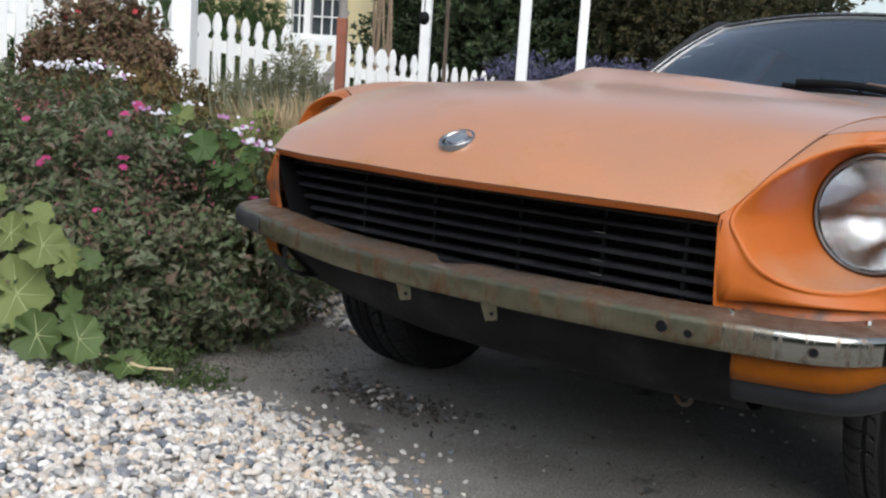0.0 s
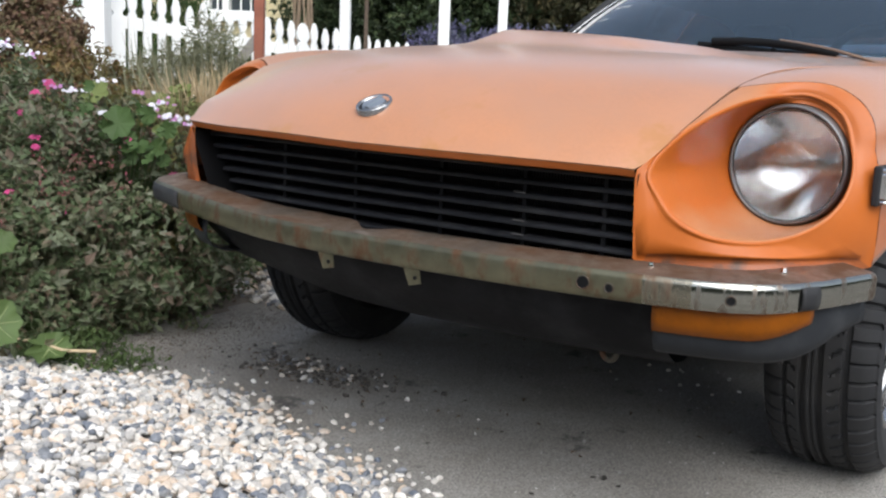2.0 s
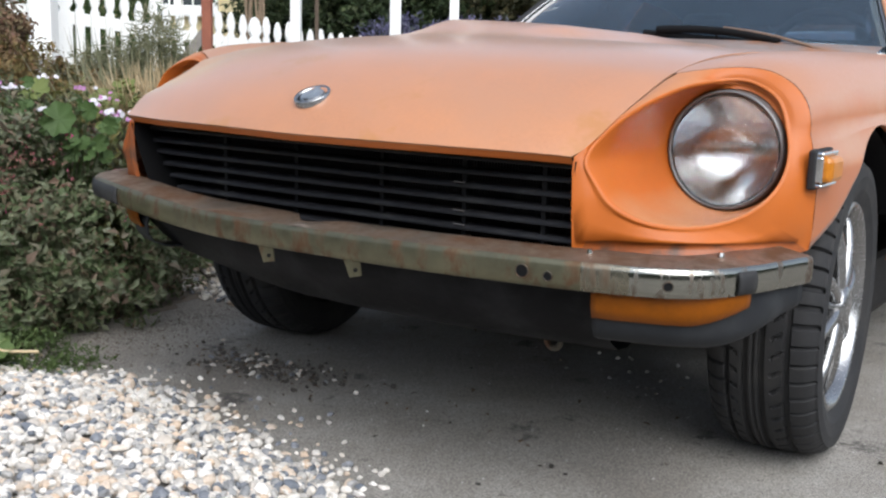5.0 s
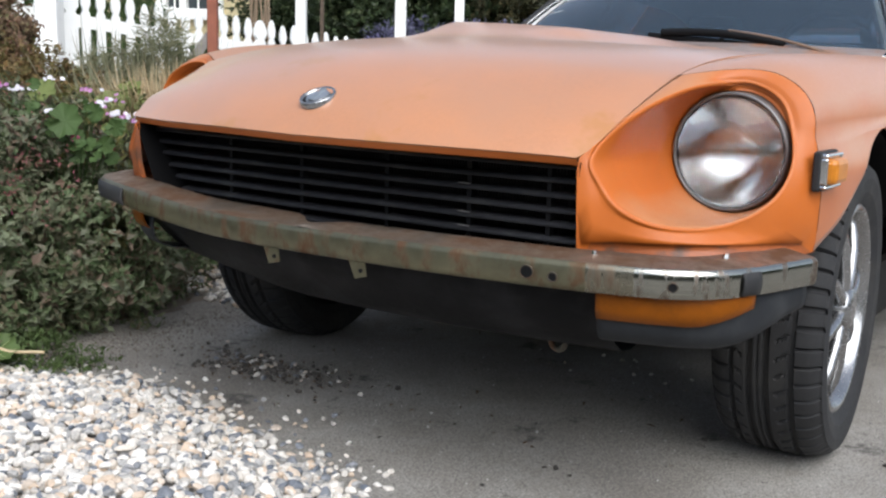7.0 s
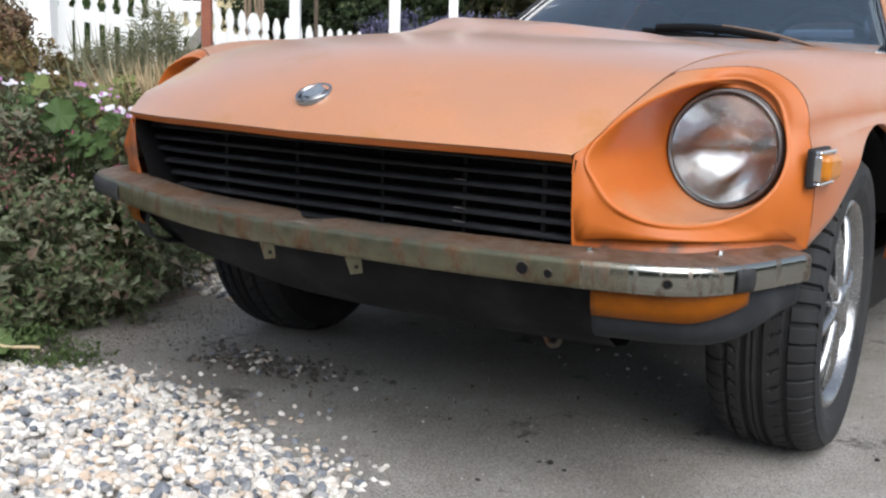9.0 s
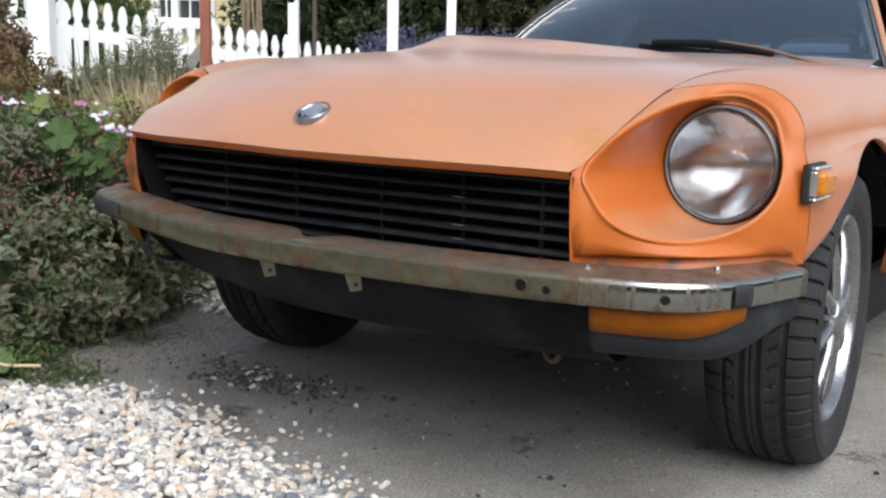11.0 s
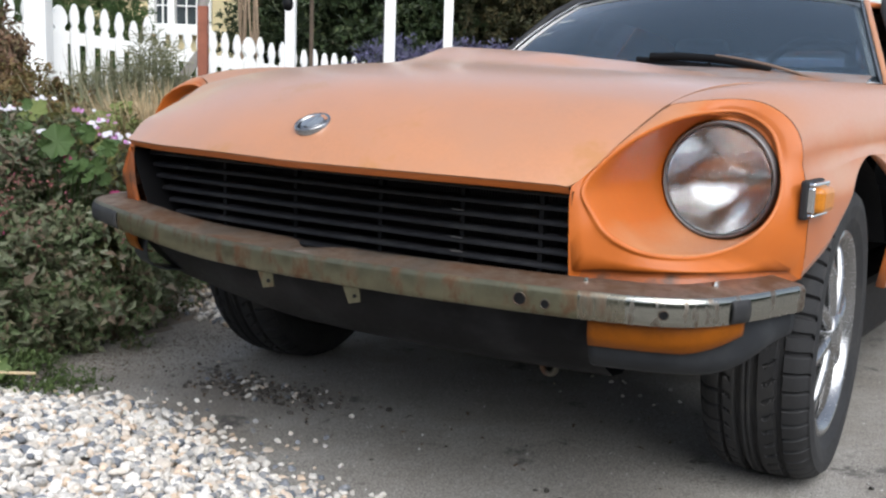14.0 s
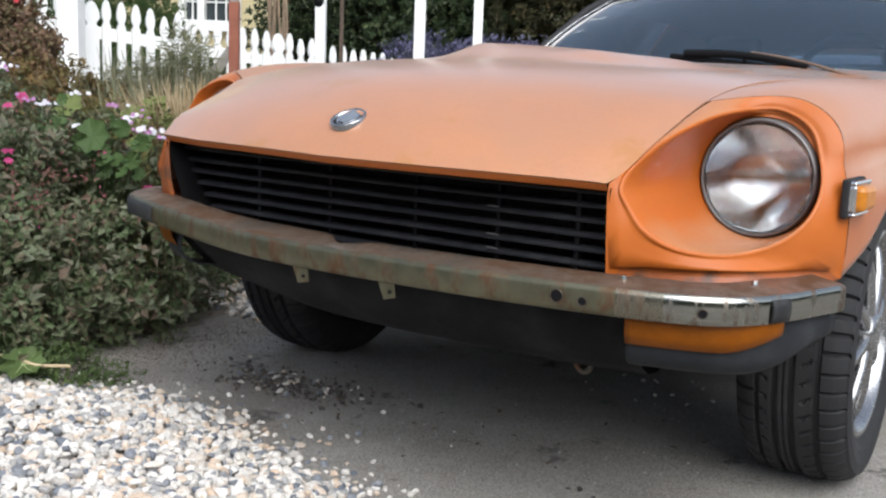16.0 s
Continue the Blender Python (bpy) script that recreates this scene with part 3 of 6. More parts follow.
ARM = material("tarnished_wiper_metal", (0.20, 0.13, 0.09), rough=0.45, metal=0.4, vary=0.25, bump=0.1)
SILVERED = material("silvered_bowl", (0.72, 0.72, 0.72), rough=0.05, metal=1.0, vary=0.02, bump=0.03, bump_scale=30)
for s in (1, -1):
    build_case(s)
    build_headlight(s)

# grille
grille = part("grille", grid_mesh("grille", [[(x, 0.30, z) for x in np.linspace(-0.535, 0.535, 13)] for z in (0.42, 0.66)]), BLACK, car, "black slatted radiator grille")
for k in range(7):
    z = 0.627 - 0.0246 * k
    rows = []
    for x in np.linspace(-0.558 + 0.9 * (0.627 - z), 0.532, 31):
        y = 0.183 + 0.012 * (x / 0.53) ** 2 + 0.002 * noise.noise((x * 4, k * 3.1, 0))
        rows.append([(x, y + a, z + b + 0.0012 * noise.noise((x * 3, k * 5.3, 1))) for a, b in ((0, -0.003), (0.0005, 0.0015), (0.004, 0.0045), (0.026, 0.0065), (0.026, -0.001), (0.002, -0.0045))])
    part("slat", grid_mesh("slat", rows, wrap_v=True), GRILLE, grille)
for x in (-0.30, -0.10, 0.115, 0.30, 0.46):
    bm = bmesh.new()
    box(bm, x, 0.205, 0.555, 0.008, 0.014, 0.15)
    part("grille_support", bm, BLACK, grille)
for z in (0.5795, 0.530, 0.5055):
    bm = bmesh.new()
    rod(bm, (0.288, 0.1825, z + 0.005), (0.312, 0.1825, z + 0.0045), 0.0016, 0.0012, 6)
    part("support_clip", bm, ALLOYDULL, grille, "bare metal clip on a slat")
fins = bmesh.new()
for k in range(150):
    x = -0.47 + 0.94 * k / 149
    box(fins, x, 0.285, 0.55, 0.0024, 0.006, 0.2)
part("radiator_core", fins, GRILLE, grille)
for s in (1, -1):
    rows = [[(s * 0.541 if s > 0 else -0.541 + 0.45 * (0.64 - z), 0.15 + 0.03 * j, z) for j in range(8)] for z in (0.48, 0.55, 0.64)]
    part("grille_cheek", grid_mesh("grille_cheek", rows), BLACK, grille)

# bumper: one pressed bar that wraps round both corners
BAR = [(0.0, 0.022), (0.2, 0.028), (0.36, 0.042), (0.52, 0.066), (0.64, 0.093), (0.72, 0.122), (0.774, 0.170), (0.811, 0.25), (0.849, 0.386)]
bar_line = smooth_line([(-0.875 * x, y, 0.022 * ease(x, 0.1, 0.7)) for x, y in reversed(BAR[1:])] + [(x, y, 0) for x, y in BAR], 161)


def bar_frame(i):
    a, b = bar_line[max(0, i - 1)], bar_line[min(160, i + 1)]
    t = (b - a) / np.linalg.norm(b - a)
    return bar_line[i], np.array((t[1], -t[0], 0))


def bar_sweep(name, profile, i0, i1, flip=False, wob=None):
    """profile of (inset, z) swept along the bumper's line from station i0 to i1."""
    rows = []
    for i in range(i0, i1 + 1):
        p, nrm = bar_frame(i)
        rows.append([tuple(p - nrm * (d if wob is None else wob(i, k, d)[0]) + np.array((0, 0, z + (0 if wob is None else wob(i, k, d)[1])))) for k, (d, z) in enumerate(profile)])
    return grid_mesh(name, rows, flip=flip)


def dent(i, k, d):
    x = bar_line[i][0]
    bite = 0.038 * math.exp(-((x - 0.058) / 0.032) ** 2) if k >= 8 else 0.0
    bite -= 0.022 * ease(0.02 - x, 0, 0.05) * (1 - ease(-x, 0.10, 0.30)) if k >= 8 else 0.0
    rag = (0.005 + 0.006 * math.exp(-((x + 0.02) / 0.09) ** 2)) * noise.noise((x * 34, k * 0.2, 0)) if k >= 8 else 0.0
    dip = -0.004 * math.exp(-((x - 0.03) / 0.09) ** 2)
    return d - bite + rag, dip + 0.0012 * noise.noise((x * 9, k * 0.3, 2))


BAR_SHAPE = [(0.030, 0.452), (0.006, 0.4515), (0.0005, 0.4545), (-0.0025, 0.463), (-0.0028, 0.489), (-0.001, 0.4942), (0.0030, 0.4975), (0.011, 0.4990), (0.040, 0.5025), (0.070, 0.506), (0.074, 0.492)]
bumper = part("bumper", bar_sweep("bumper", BAR_SHAPE[1:7], 18, 116), DULL, car, "dull stained front bumper with a rusty top")
bumper.data.flip_normals()
for i0, i1, plate in ((0, 18, CHROME), (116, 123, HALFCHROME), (123, 160, CHROME)):
    cap = part("bumper_end", bar_sweep("bumper_end", BAR_SHAPE[1:7], i0, i1), plate, bumper, "shinier chrome bumper end")
    cap.data.flip_normals()
for i0, i1, plate in ((0, 14, TOPCHROME), (126, 160, TOPCHROME)):
    cap = part("bumper_end_top", bar_sweep("bumper_end_top", BAR_SHAPE[6:], i0, i1), plate, bumper, "rust-flecked chrome top of the bumper end")
    cap.data.flip_normals()
topside = part("bumper_top", bar_sweep("bumper_top", BAR_SHAPE[6:], 14, 126, wob=lambda i, k, d: dent(i, k + 6, d)), RUSTY, bumper, "rust-brown upper flange")
topside.data.flip_normals()
under = part("bumper_lip", bar_sweep("bumper_lip", BAR_SHAPE[:2], 0, 160), RUSTY, bumper)
for i0, i1 in ((145, 149), (18, 47)):
    pad = bar_sweep("pad", [(0.000, 0.4545), (-0.005, 0.457), (-0.0075, 0.466), (-0.0078, 0.480), (-0.005, 0.490), (0.000, 0.4925)], i0, i1)
    pad.flip_normals()
    part("rubber_pad", pad, RUBBER, bumper, "black rubber corner pad", thick=0.004)


def on_bar(x, z, out=0.0):
    i = min(range(161), key=lambda k: abs(bar_line[k][0] - x))
    p, nrm = bar_frame(i)
    return Vector(p + nrm * out) + Vector((0, 0, z)), Vector(nrm)


for x, z, r in ((0.512, 0.475, 0.0095), (0.547, 0.471, 0.0065), (0.719, 0.472, 0.0065)):
    p, nrm = on_bar(x, z, 0.002)
    bm = bmesh.new()
    rod(bm, p - nrm * 0.004, p + nrm * 0.003, r, r, 18)
    part("bolt_hole", bm, BLACK, bumper)
    ring = [p + nrm * 0.0028 + (nrm.cross(Vector((0, 0, 1))) * math.cos(a) + Vector((0, 0, 1)) * math.sin(a)) * (r + 0.001) for a in np.linspace(0, 6.2832, 18, endpoint=False)]
    part("hole_rim", tube("hole_rim", ring, 0.0011, 6, True), RUSTDARK, bumper)
for x, lean in ((-0.013, 0.20), (0.178, 0.24)):
    p, nrm = on_bar(x, 0.459, -0.012)
    bm = bmesh.new()
    box(bm, 0, 0, -0.017, 0.026, 0.003, 0.040)
    for v in bm.verts:
        v.co.x *= 1.25 if v.co.z > -0.01 else 0.9
        v.co.y -= 0.004 if v.co.z > -0.01 else 0.0
    box(bm, 0, 0.012, 0.003, 0.030, 0.026, 0.003)
    tab = part("plate_tab", bm, DULL, bumper, "small rusty bracket with a bolt hole", bevel=0.001)
    tab.matrix_basis = Matrix.Translation(p) @ Matrix.Rotation(-lean, 4, "Y") @ Matrix.Rotation(0.25, 4, "Z")
    bm = bmesh.new()
    rod(bm, (0.003, -0.003, -0.025), (0.003, 0.0, -0.025), 0.004, 0.004, 12)
    part("tab_hole", bm, BLACK, tab)
for x, z in ((0.592, 0.5025), (0.802, 0.5045)):
    p, nrm = on_bar(x, z, -0.05)
    bm = bmesh.new()
    rod(bm, p, p + Vector((0, 0, 0.007)), 0.0055, 0.004, 6)
    part("bolt", bm, BRIGHT, bumper)

# lower valance, turn signals
def low_sweep(name, i0, i1, profile, turn_up=(0.19, 0.37)):
    rows = []
    for i in range(i0, i1 + 1):
        p, nrm = bar_frame(i)
        rise = 1 - 0.55 * ease(p[1], *turn_up)
        tuck = 1 - 0.78 * ease(p[1], 0.10, 0.24)
        rows.append([tuple(p - nrm * d * tuck + np.array((0, 0, 0.462 + (z - 0.462) * rise))) for d, z in profile])
    me = grid_mesh(name, rows)
    me.flip_normals()
    return me


VALANCE_LINE = [(0.110, 0.468), (0.095, 0.445), (0.100, 0.41), (0.135, 0.37), (0.18, 0.330), (0.24, 0.302), (0.32, 0.286), (0.42, 0.284)]
part("valance", low_sweep("valance", 35, 117, VALANCE_LINE), SHADED_PRIMER, car, "dusty grey lower front valance, coloured dark for the bumper's shade")
PUSHED_IN = Matrix.Translation((0.03, 0.032, -0.012))
for i0, i1 in ((30, 42), (117, 160)):
    rows = []
    for k in range(i0, i1 + 1):
        p, nrm = bar_frame(k)
        rise = 1 - 0.46 * ease(p[1], 0.20, 0.40)
        tuck = 1 - 0.62 * ease(p[1], 0.10, 0.30)
        rows.append([tuple(p - nrm * d * tuck + np.array((0, 0, 0.462 + (z - 0.462) * rise))) for d, z in ((0.060, 0.466), (0.046, 0.445), (0.040, 0.415), (0.042, 0.392), (0.055, 0.374), (0.080, 0.364), (0.130, 0.358), (0.20, 0.362))])
    corner = grid_mesh("valance_corner", rows)
    corner.flip_normals()
    if i0 < 80:
        corner.transform(PUSHED_IN)
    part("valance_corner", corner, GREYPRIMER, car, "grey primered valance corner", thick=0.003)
for i0, i1 in ((117, 149), (25, 40)):
    lens = low_sweep("turn", i0, i1, [(0.085, 0.458), (0.030, 0.458), (0.024, 0.45), (0.026, 0.425), (0.034, 0.408), (0.060, 0.402)], (0.14, 0.27))
    if i0 < 80:
        lens.transform(PUSHED_IN)
    part("turn_signal", lens, AMBER, car, "amber plastic turn signal lens", thick=0.003)
eye = [(0.40 + 0.016 * math.cos(a), 0.36, 0.288 + 0.020 * math.sin(a)) for a in np.linspace(0, 6.2832, 20, endpoint=False)]
part("tow_eye", tube("tow_eye", eye, 0.006, 8, True), RUSTDARK, car, "rusty tow eye")

# under the car
bm = bmesh.new()
box(bm, 0, 2.3, 0.34, 1.1, 3.2, 0.2)
box(bm, 0, 0.8, 0.46, 0.86, 0.9, 0.24)
part("underbody", bm, BLACK, car, bevel=0.03)
for s in (1, -1):
    bm = bmesh.new()
    box(bm, s * 0.68, 2.0, 0.29, 0.12, 1.55, 0.16)
    part("rocker", bm, BLACK, car, "black underbody rocker", bevel=0.02)
for s in (1, -1):
    for yc in (ARCH_Y, REAR_Y):
        rows = [[(s * x, yc + 0.375 * math.cos(a), 0.31 + 0.375 * math.sin(a)) for a in np.linspace(0.45, math.pi - 0.45, 24)] for x in (0.57, 0.795)]
        part("wheel_housing", grid_mesh("wheel_housing", rows), BLACK, car)

# emblem on the nose
EMBLEM = material("dull_emblem_metal", (0.30, 0.33, 0.36), rough=0.35, metal=0.6, vary=0.2, scale=60, bump=0.3, bump_scale=120)
em_y = 0.128
em_z = hood_height(0, em_y)
tilt = math.atan2(hood_height(0, em_y + 0.03) - hood_height(0, em_y - 0.03), 0.06)
em = part("badge", lathe("badge", [(-0.004, 0.039), (0.006, 0.039), (0.009, 0.0365), (0.007, 0.033), (0.003, 0.032), (0.003, 0.027), (0.007, 0.024), (0.0085, 0.01), (0.009, 0.0005)], 48), ALLOY, car, "round chrome nose emblem")
em.matrix_basis = Matrix.Translation((0.008, em_y, em_z + 0.002)) @ Matrix.Rotation(tilt * 0.72, 4, "X") @ Matrix.Rotation(radians(-90), 4, "Y") @ Matrix.Diagonal((1, 0.9, 0.9, 1))
part("badge_face", lathe("badge_face", [(0.0075, 0.0236), (0.0092, 0.010), (0.0096, 0.0005)], 40), EMBLEM, em, "dull blue-grey emblem face")
bm = bmesh.new()
box(bm, 0.0095, 0, 0, 0.003, 0.050, 0.011)
part("badge_band", bm, EMBLEM, em, "dull band across the emblem", bevel=0.001)
part("badge_ring", lathe("badge_ring", [(0.0045, 0.0322), (0.0045, 0.0268)], 48), BLACK, em)

# side markers
for s in (1, -1):
    mk = empty("side_marker", Matrix.Translation((s * 0.818, 0.478, 0.630)), car)
    bm = bmesh.new()
    box(bm, s * 0.004, 0, 0, 0.014, 0.094, 0.066)
    part("gasket", bm, RUBBER, mk, "black rubber gasket", bevel=0.004)
    for y0, z0, wy, wz in ((0, 0.0255, 0.086, 0.008), (0, -0.0255, 0.086, 0.006), (-0.0395, 0, 0.009, 0.044), (0.0395, 0, 0.007, 0.044)):
        bm = bmesh.new()
        box(bm, s * 0.014, y0, z0, 0.014, wy, wz)
        part("bezel", bm, BRIGHT, mk, "chrome bezel", bevel=0.003)
    bm = bmesh.new()
    box(bm, s * 0.017, 0, 0, 0.034, 0.069, 0.043)
    part("lens", bm, AMBERSIDE, mk, "amber lens", bevel=0.009)

# wheels
def build_wheel(m, s, broad=0.195):
    """A wheel whose outer face looks along +x when s is 1."""
    hw = broad / 2
    wheel = empty("wheel", m, car)
    nseg, nw = 420, 52
    rows = []
    shape = []
    for k in range(nw + 1):
        w = -hw + broad * k / nw
        shape.append((w, WHEEL_R - 0.018 * abs(w / hw) ** 7 - 0.003 * (w / hw) ** 2))
    for j in range(nseg):
        a = 2 * math.pi * j / nseg
        row = []
        for side in (1,):
            for sw, r in ((-hw + 0.03, 0.206), (-hw + 0.008, 0.212), (-hw - 0.003, 0.235), (-hw - 0.007, 0.262), (-hw - 0.004, 0.282)):
                row.append((sw, r * math.cos(a), r * math.sin(a)))
        for w, r in shape:
            cut = 0.0
            pos = a * WHEEL_R
            for g in (-0.058, -0.026, 0.004, 0.048):
                if abs(w - g) < 0.0046:
                    cut = 0.010
            if abs(w + 0.011) < 0.002:
                cut = 0.004
            pitch = 2 * math.pi * WHEEL_R / 52
            if w > 0.048 or w < -0.058:
                ph = ((pos + (0.5 * pitch if w > 0 else 0.0)) / pitch) % 1
                if ph < 0.15:
                    cut = max(cut, 0.009)
            elif w > 0.010 or w < -0.030:
                ph = ((pos + 0.7 * abs(w) + (0.3 * pitch if w > 0 else 0)) / pitch) % 1
                if ph < 0.16 and (w > 0.022 or w < -0.038):
                    cut = max(cut, 0.007)
            row.append((w, (r - cut) * math.cos(a), (r - cut) * math.sin(a)))
        for sw, r in ((hw + 0.004, 0.282), (hw + 0.007, 0.262), (hw + 0.003, 0.235), (hw - 0.008, 0.212), (hw - 0.03, 0.206)):
            row.append((sw, r * math.cos(a), r * math.sin(a)))
        rows.append(row)
    tyre = part("tyre", grid_mesh("tyre", rows, wrap_u=True, smooth=False), TYRE, wheel, "black low-profile tyre with blocked tread")
    f = s * hw
    rim = part("rim", lathe("rim", [(f - s * 0.012, 0.215), (f - s * 0.006, 0.207), (f - s * 0.005, 0.203), (f - s * 0.009, 0.198), (f - s * 0.030, 0.190)], 72), ALLOY, wheel, "polished silver alloy rim")
    part("rim_barrel", lathe("rim_barrel", [(f - s * 0.030, 0.190), (f - s * 0.10, 0.184), (f - s * 0.16, 0.19), (f - s * 0.175, 0.21)], 72), BARREL, rim, "dark inner barrel")
    for k in range(8):
        a = 2 * math.pi * (k + 0.3) / 8
        prof = []
        for r, wd, dep in ((0.03, 0.015, -0.008), (0.08, 0.011, -0.008), (0.13, 0.010, -0.012), (0.17, 0.012, -0.020), (0.190, 0.016, -0.028)):
            c, sn = math.cos(a), math.sin(a)
            ring = []
            for t, o in ((-1, -0.012), (-0.7, 0.0), (0.7, 0.0), (1, -0.012), (0.7, -0.03), (-0.7, -0.03)):
                x = f + s * (dep + o)
                ring.append((x, r * c - t * wd * sn, r * sn + t * wd * c))
            prof.append(ring)
        part("spoke", grid_mesh("spoke", prof, wrap_v=True), ALLOY, rim)
    part("hub_cap", lathe("hub_cap", [(f - s * 0.04, 0.045), (f - s * 0.008, 0.043), (f - s * 0.002, 0.037), (f + s * 0.002, 0.026), (f + s * 0.004, 0.012), (f + s * 0.004, 0.0005)], 32), ALLOY, rim)
    # black liner added to close the wheel and keep its inside dark
    part("brake_disc", lathe("brake_disc", [(f - s * 0.085, 0.0005), (f - s * 0.085, 0.165), (f - s * 0.165, 0.19), (f - s * 0.165, 0.0005)], 40), BLACK, wheel)
    return wheel


for yc in (ARCH_Y, REAR_Y):
    for s in (1, -1):
        build_wheel(Matrix.Translation((s * (0.700 if s > 0 else 0.685), yc + (0.02 if s < 0 else 0), WHEEL_R + 0.019)) @ Matrix.Rotation(0.085 if yc < 2 else 0, 4, 'Z'), s)

# glasshouse
def ws_base(u):
    return np.array((u * 0.632, 1.60 + 0.115 * u * u, 0.850 - 0.028 * u * u))


def ws_top(u):
    return np.array((u * 0.475, 1.98 + 0.06 * u * u, 1.115 - 0.042 * u * u))


US = np.linspace(-1, 1, 25)


def ws_place(u, f):
    p = ws_base(u) + (ws_top(u) - ws_base(u)) * f
    p[1] -= 0.02 * math.sin(math.pi * f)
    p[2] += 0.012 * math.sin(math.pi * f)
    return p


glass = part("windshield", grid_mesh("windshield", [[ws_place(u, f) for u in US] for f in np.linspace(0, 1, 10)]), GLASS, car, "tinted curved windshield glass", thick=0.005)
glass.visible_shadow = False
gasket = [ws_place(u, 0.01) for u in US] + [ws_place(1, f) for f in np.linspace(0.1, 0.9, 8)] + [ws_place(u, 0.99) for u in reversed(US)] + [ws_place(-1, f) for f in np.linspace(0.9, 0.1, 8)]
part("windshield_seal", tube("windshield_seal", gasket, 0.008, 8, True), RUBBER, car, "black rubber windshield seal")
part("windshield_trim", tube("windshield_trim", [p + np.array((0, -0.008, 0.005)) for p in gasket], 0.0032, 8, True), ALLOY, car, "bright metal windshield trim")
for s in (1, -1):
    line = [ws_place(s * 1.0, f) + np.array((s * 0.010, 0.022, -0.010)) for f in np.linspace(-0.05, 1.05, 9)]
    part("windshield_pillar", tube("windshield_pillar", line, 0.012, 10), FADED, car)


def roof_row(y, half, z, drop):
    return [(u * half, y + (0.06 * u * u if y < 2.1 else 0), z - drop * abs(u) ** 2.5) for u in np.linspace(-1, 1, 21)]


roof = [roof_row(1.995, 0.485, 1.114, 0.045), roof_row(2.1, 0.51, 1.120, 0.05), roof_row(2.35, 0.54, 1.128, 0.055), roof_row(2.6, 0.55, 1.122, 0.06), roof_row(2.85, 0.55, 1.10, 0.06), roof_row(3.22, 0.545, 0.998, 0.05)]
part("roof", grid_mesh("roof", roof), PAINT, car, "orange roof with a dark front edge", thick=0.012)
headliner = [[(p[0] * 0.97, p[1], p[2] - 0.03) for p in r] for r in roof[1:]]
part("headliner", grid_mesh("headliner", headliner), BLACK, car, "dark cloth headliner")
hatch = [roof_row(3.23, 0.53, 0.993, 0.05), roof_row(3.55, 0.55, 0.90, 0.04)]
hg = part("hatch_glass", grid_mesh("hatch_glass", hatch), CLEAR, car, thick=0.004)
hg.visible_shadow = False
part("rear_deck", grid_mesh("rear_deck", [roof_row(3.55, 0.68, 0.905, 0.06), roof_row(3.75, 0.70, 0.88, 0.04), roof_row(3.98, 0.74, 0.84, 0.02)]), PAINT, car)
for s in (1, -1):
    rows = []
    for y, xr, zr in ((2.72, 0.55, 1.08), (2.85, 0.55, 1.05), (3.2, 0.54, 0.94), (3.55, 0.55, 0.875)):
        xb, zb = flank_top(y)
        rows.append([(s * (xb + (xr - xb) * f), y, zb + (zr - zb) * f) for f in np.linspace(0, 1, 6)])
    part("rear_pillar", grid_mesh("rear_pillar", rows), PAINT, car, thick=0.006)
    rows = []
    for y, xr, zr in ((1.80, 0.67, 0.86), (2.0, 0.555, 1.04), (2.1, 0.53, 1.085), (2.35, 0.545, 1.10), (2.7, 0.55, 1.08)):
        xb, zb = flank_top(y)
        rows.append([(s * (xb + (xr - xb) * f), y, zb + (zr - zb) * f) for f in np.linspace(0, 1, 6)])
    sg = part("side_window", grid_mesh("side_window", rows), GLASS if s > 0 else SIDEGLASS, car, thick=0.004)
    sg.visible_shadow = False
    part("window_trim", tube("window_trim", [r[-1] for r in rows], 0.014, 8), RUBBER, car)
    rows = [[(s * (flank_top(y)[0] + d), y, flank_top(y)[1] + e) for y in np.linspace(1.7, 3.9, 20)] for d, e in ((-0.06, -0.01), (0.004, 0.003))]
    part("window_sill", grid_mesh("window_sill", rows), PAINT, car)

# cowl, wipers and what shows through the glass
rows = [[(u * 0.60, 1.50 + 0.15 * u * u + dy, 0.838 - 0.012 * u * u + dz) for u in np.linspace(-1, 1, 21)] for dy, dz in ((-0.02, -0.015), (0.03, 0.010), (0.085, 0.026), (0.13, 0.022))]
part("cowl", grid_mesh("cowl", rows), COWL, car, "dusty dark cowl panel below the windshield")
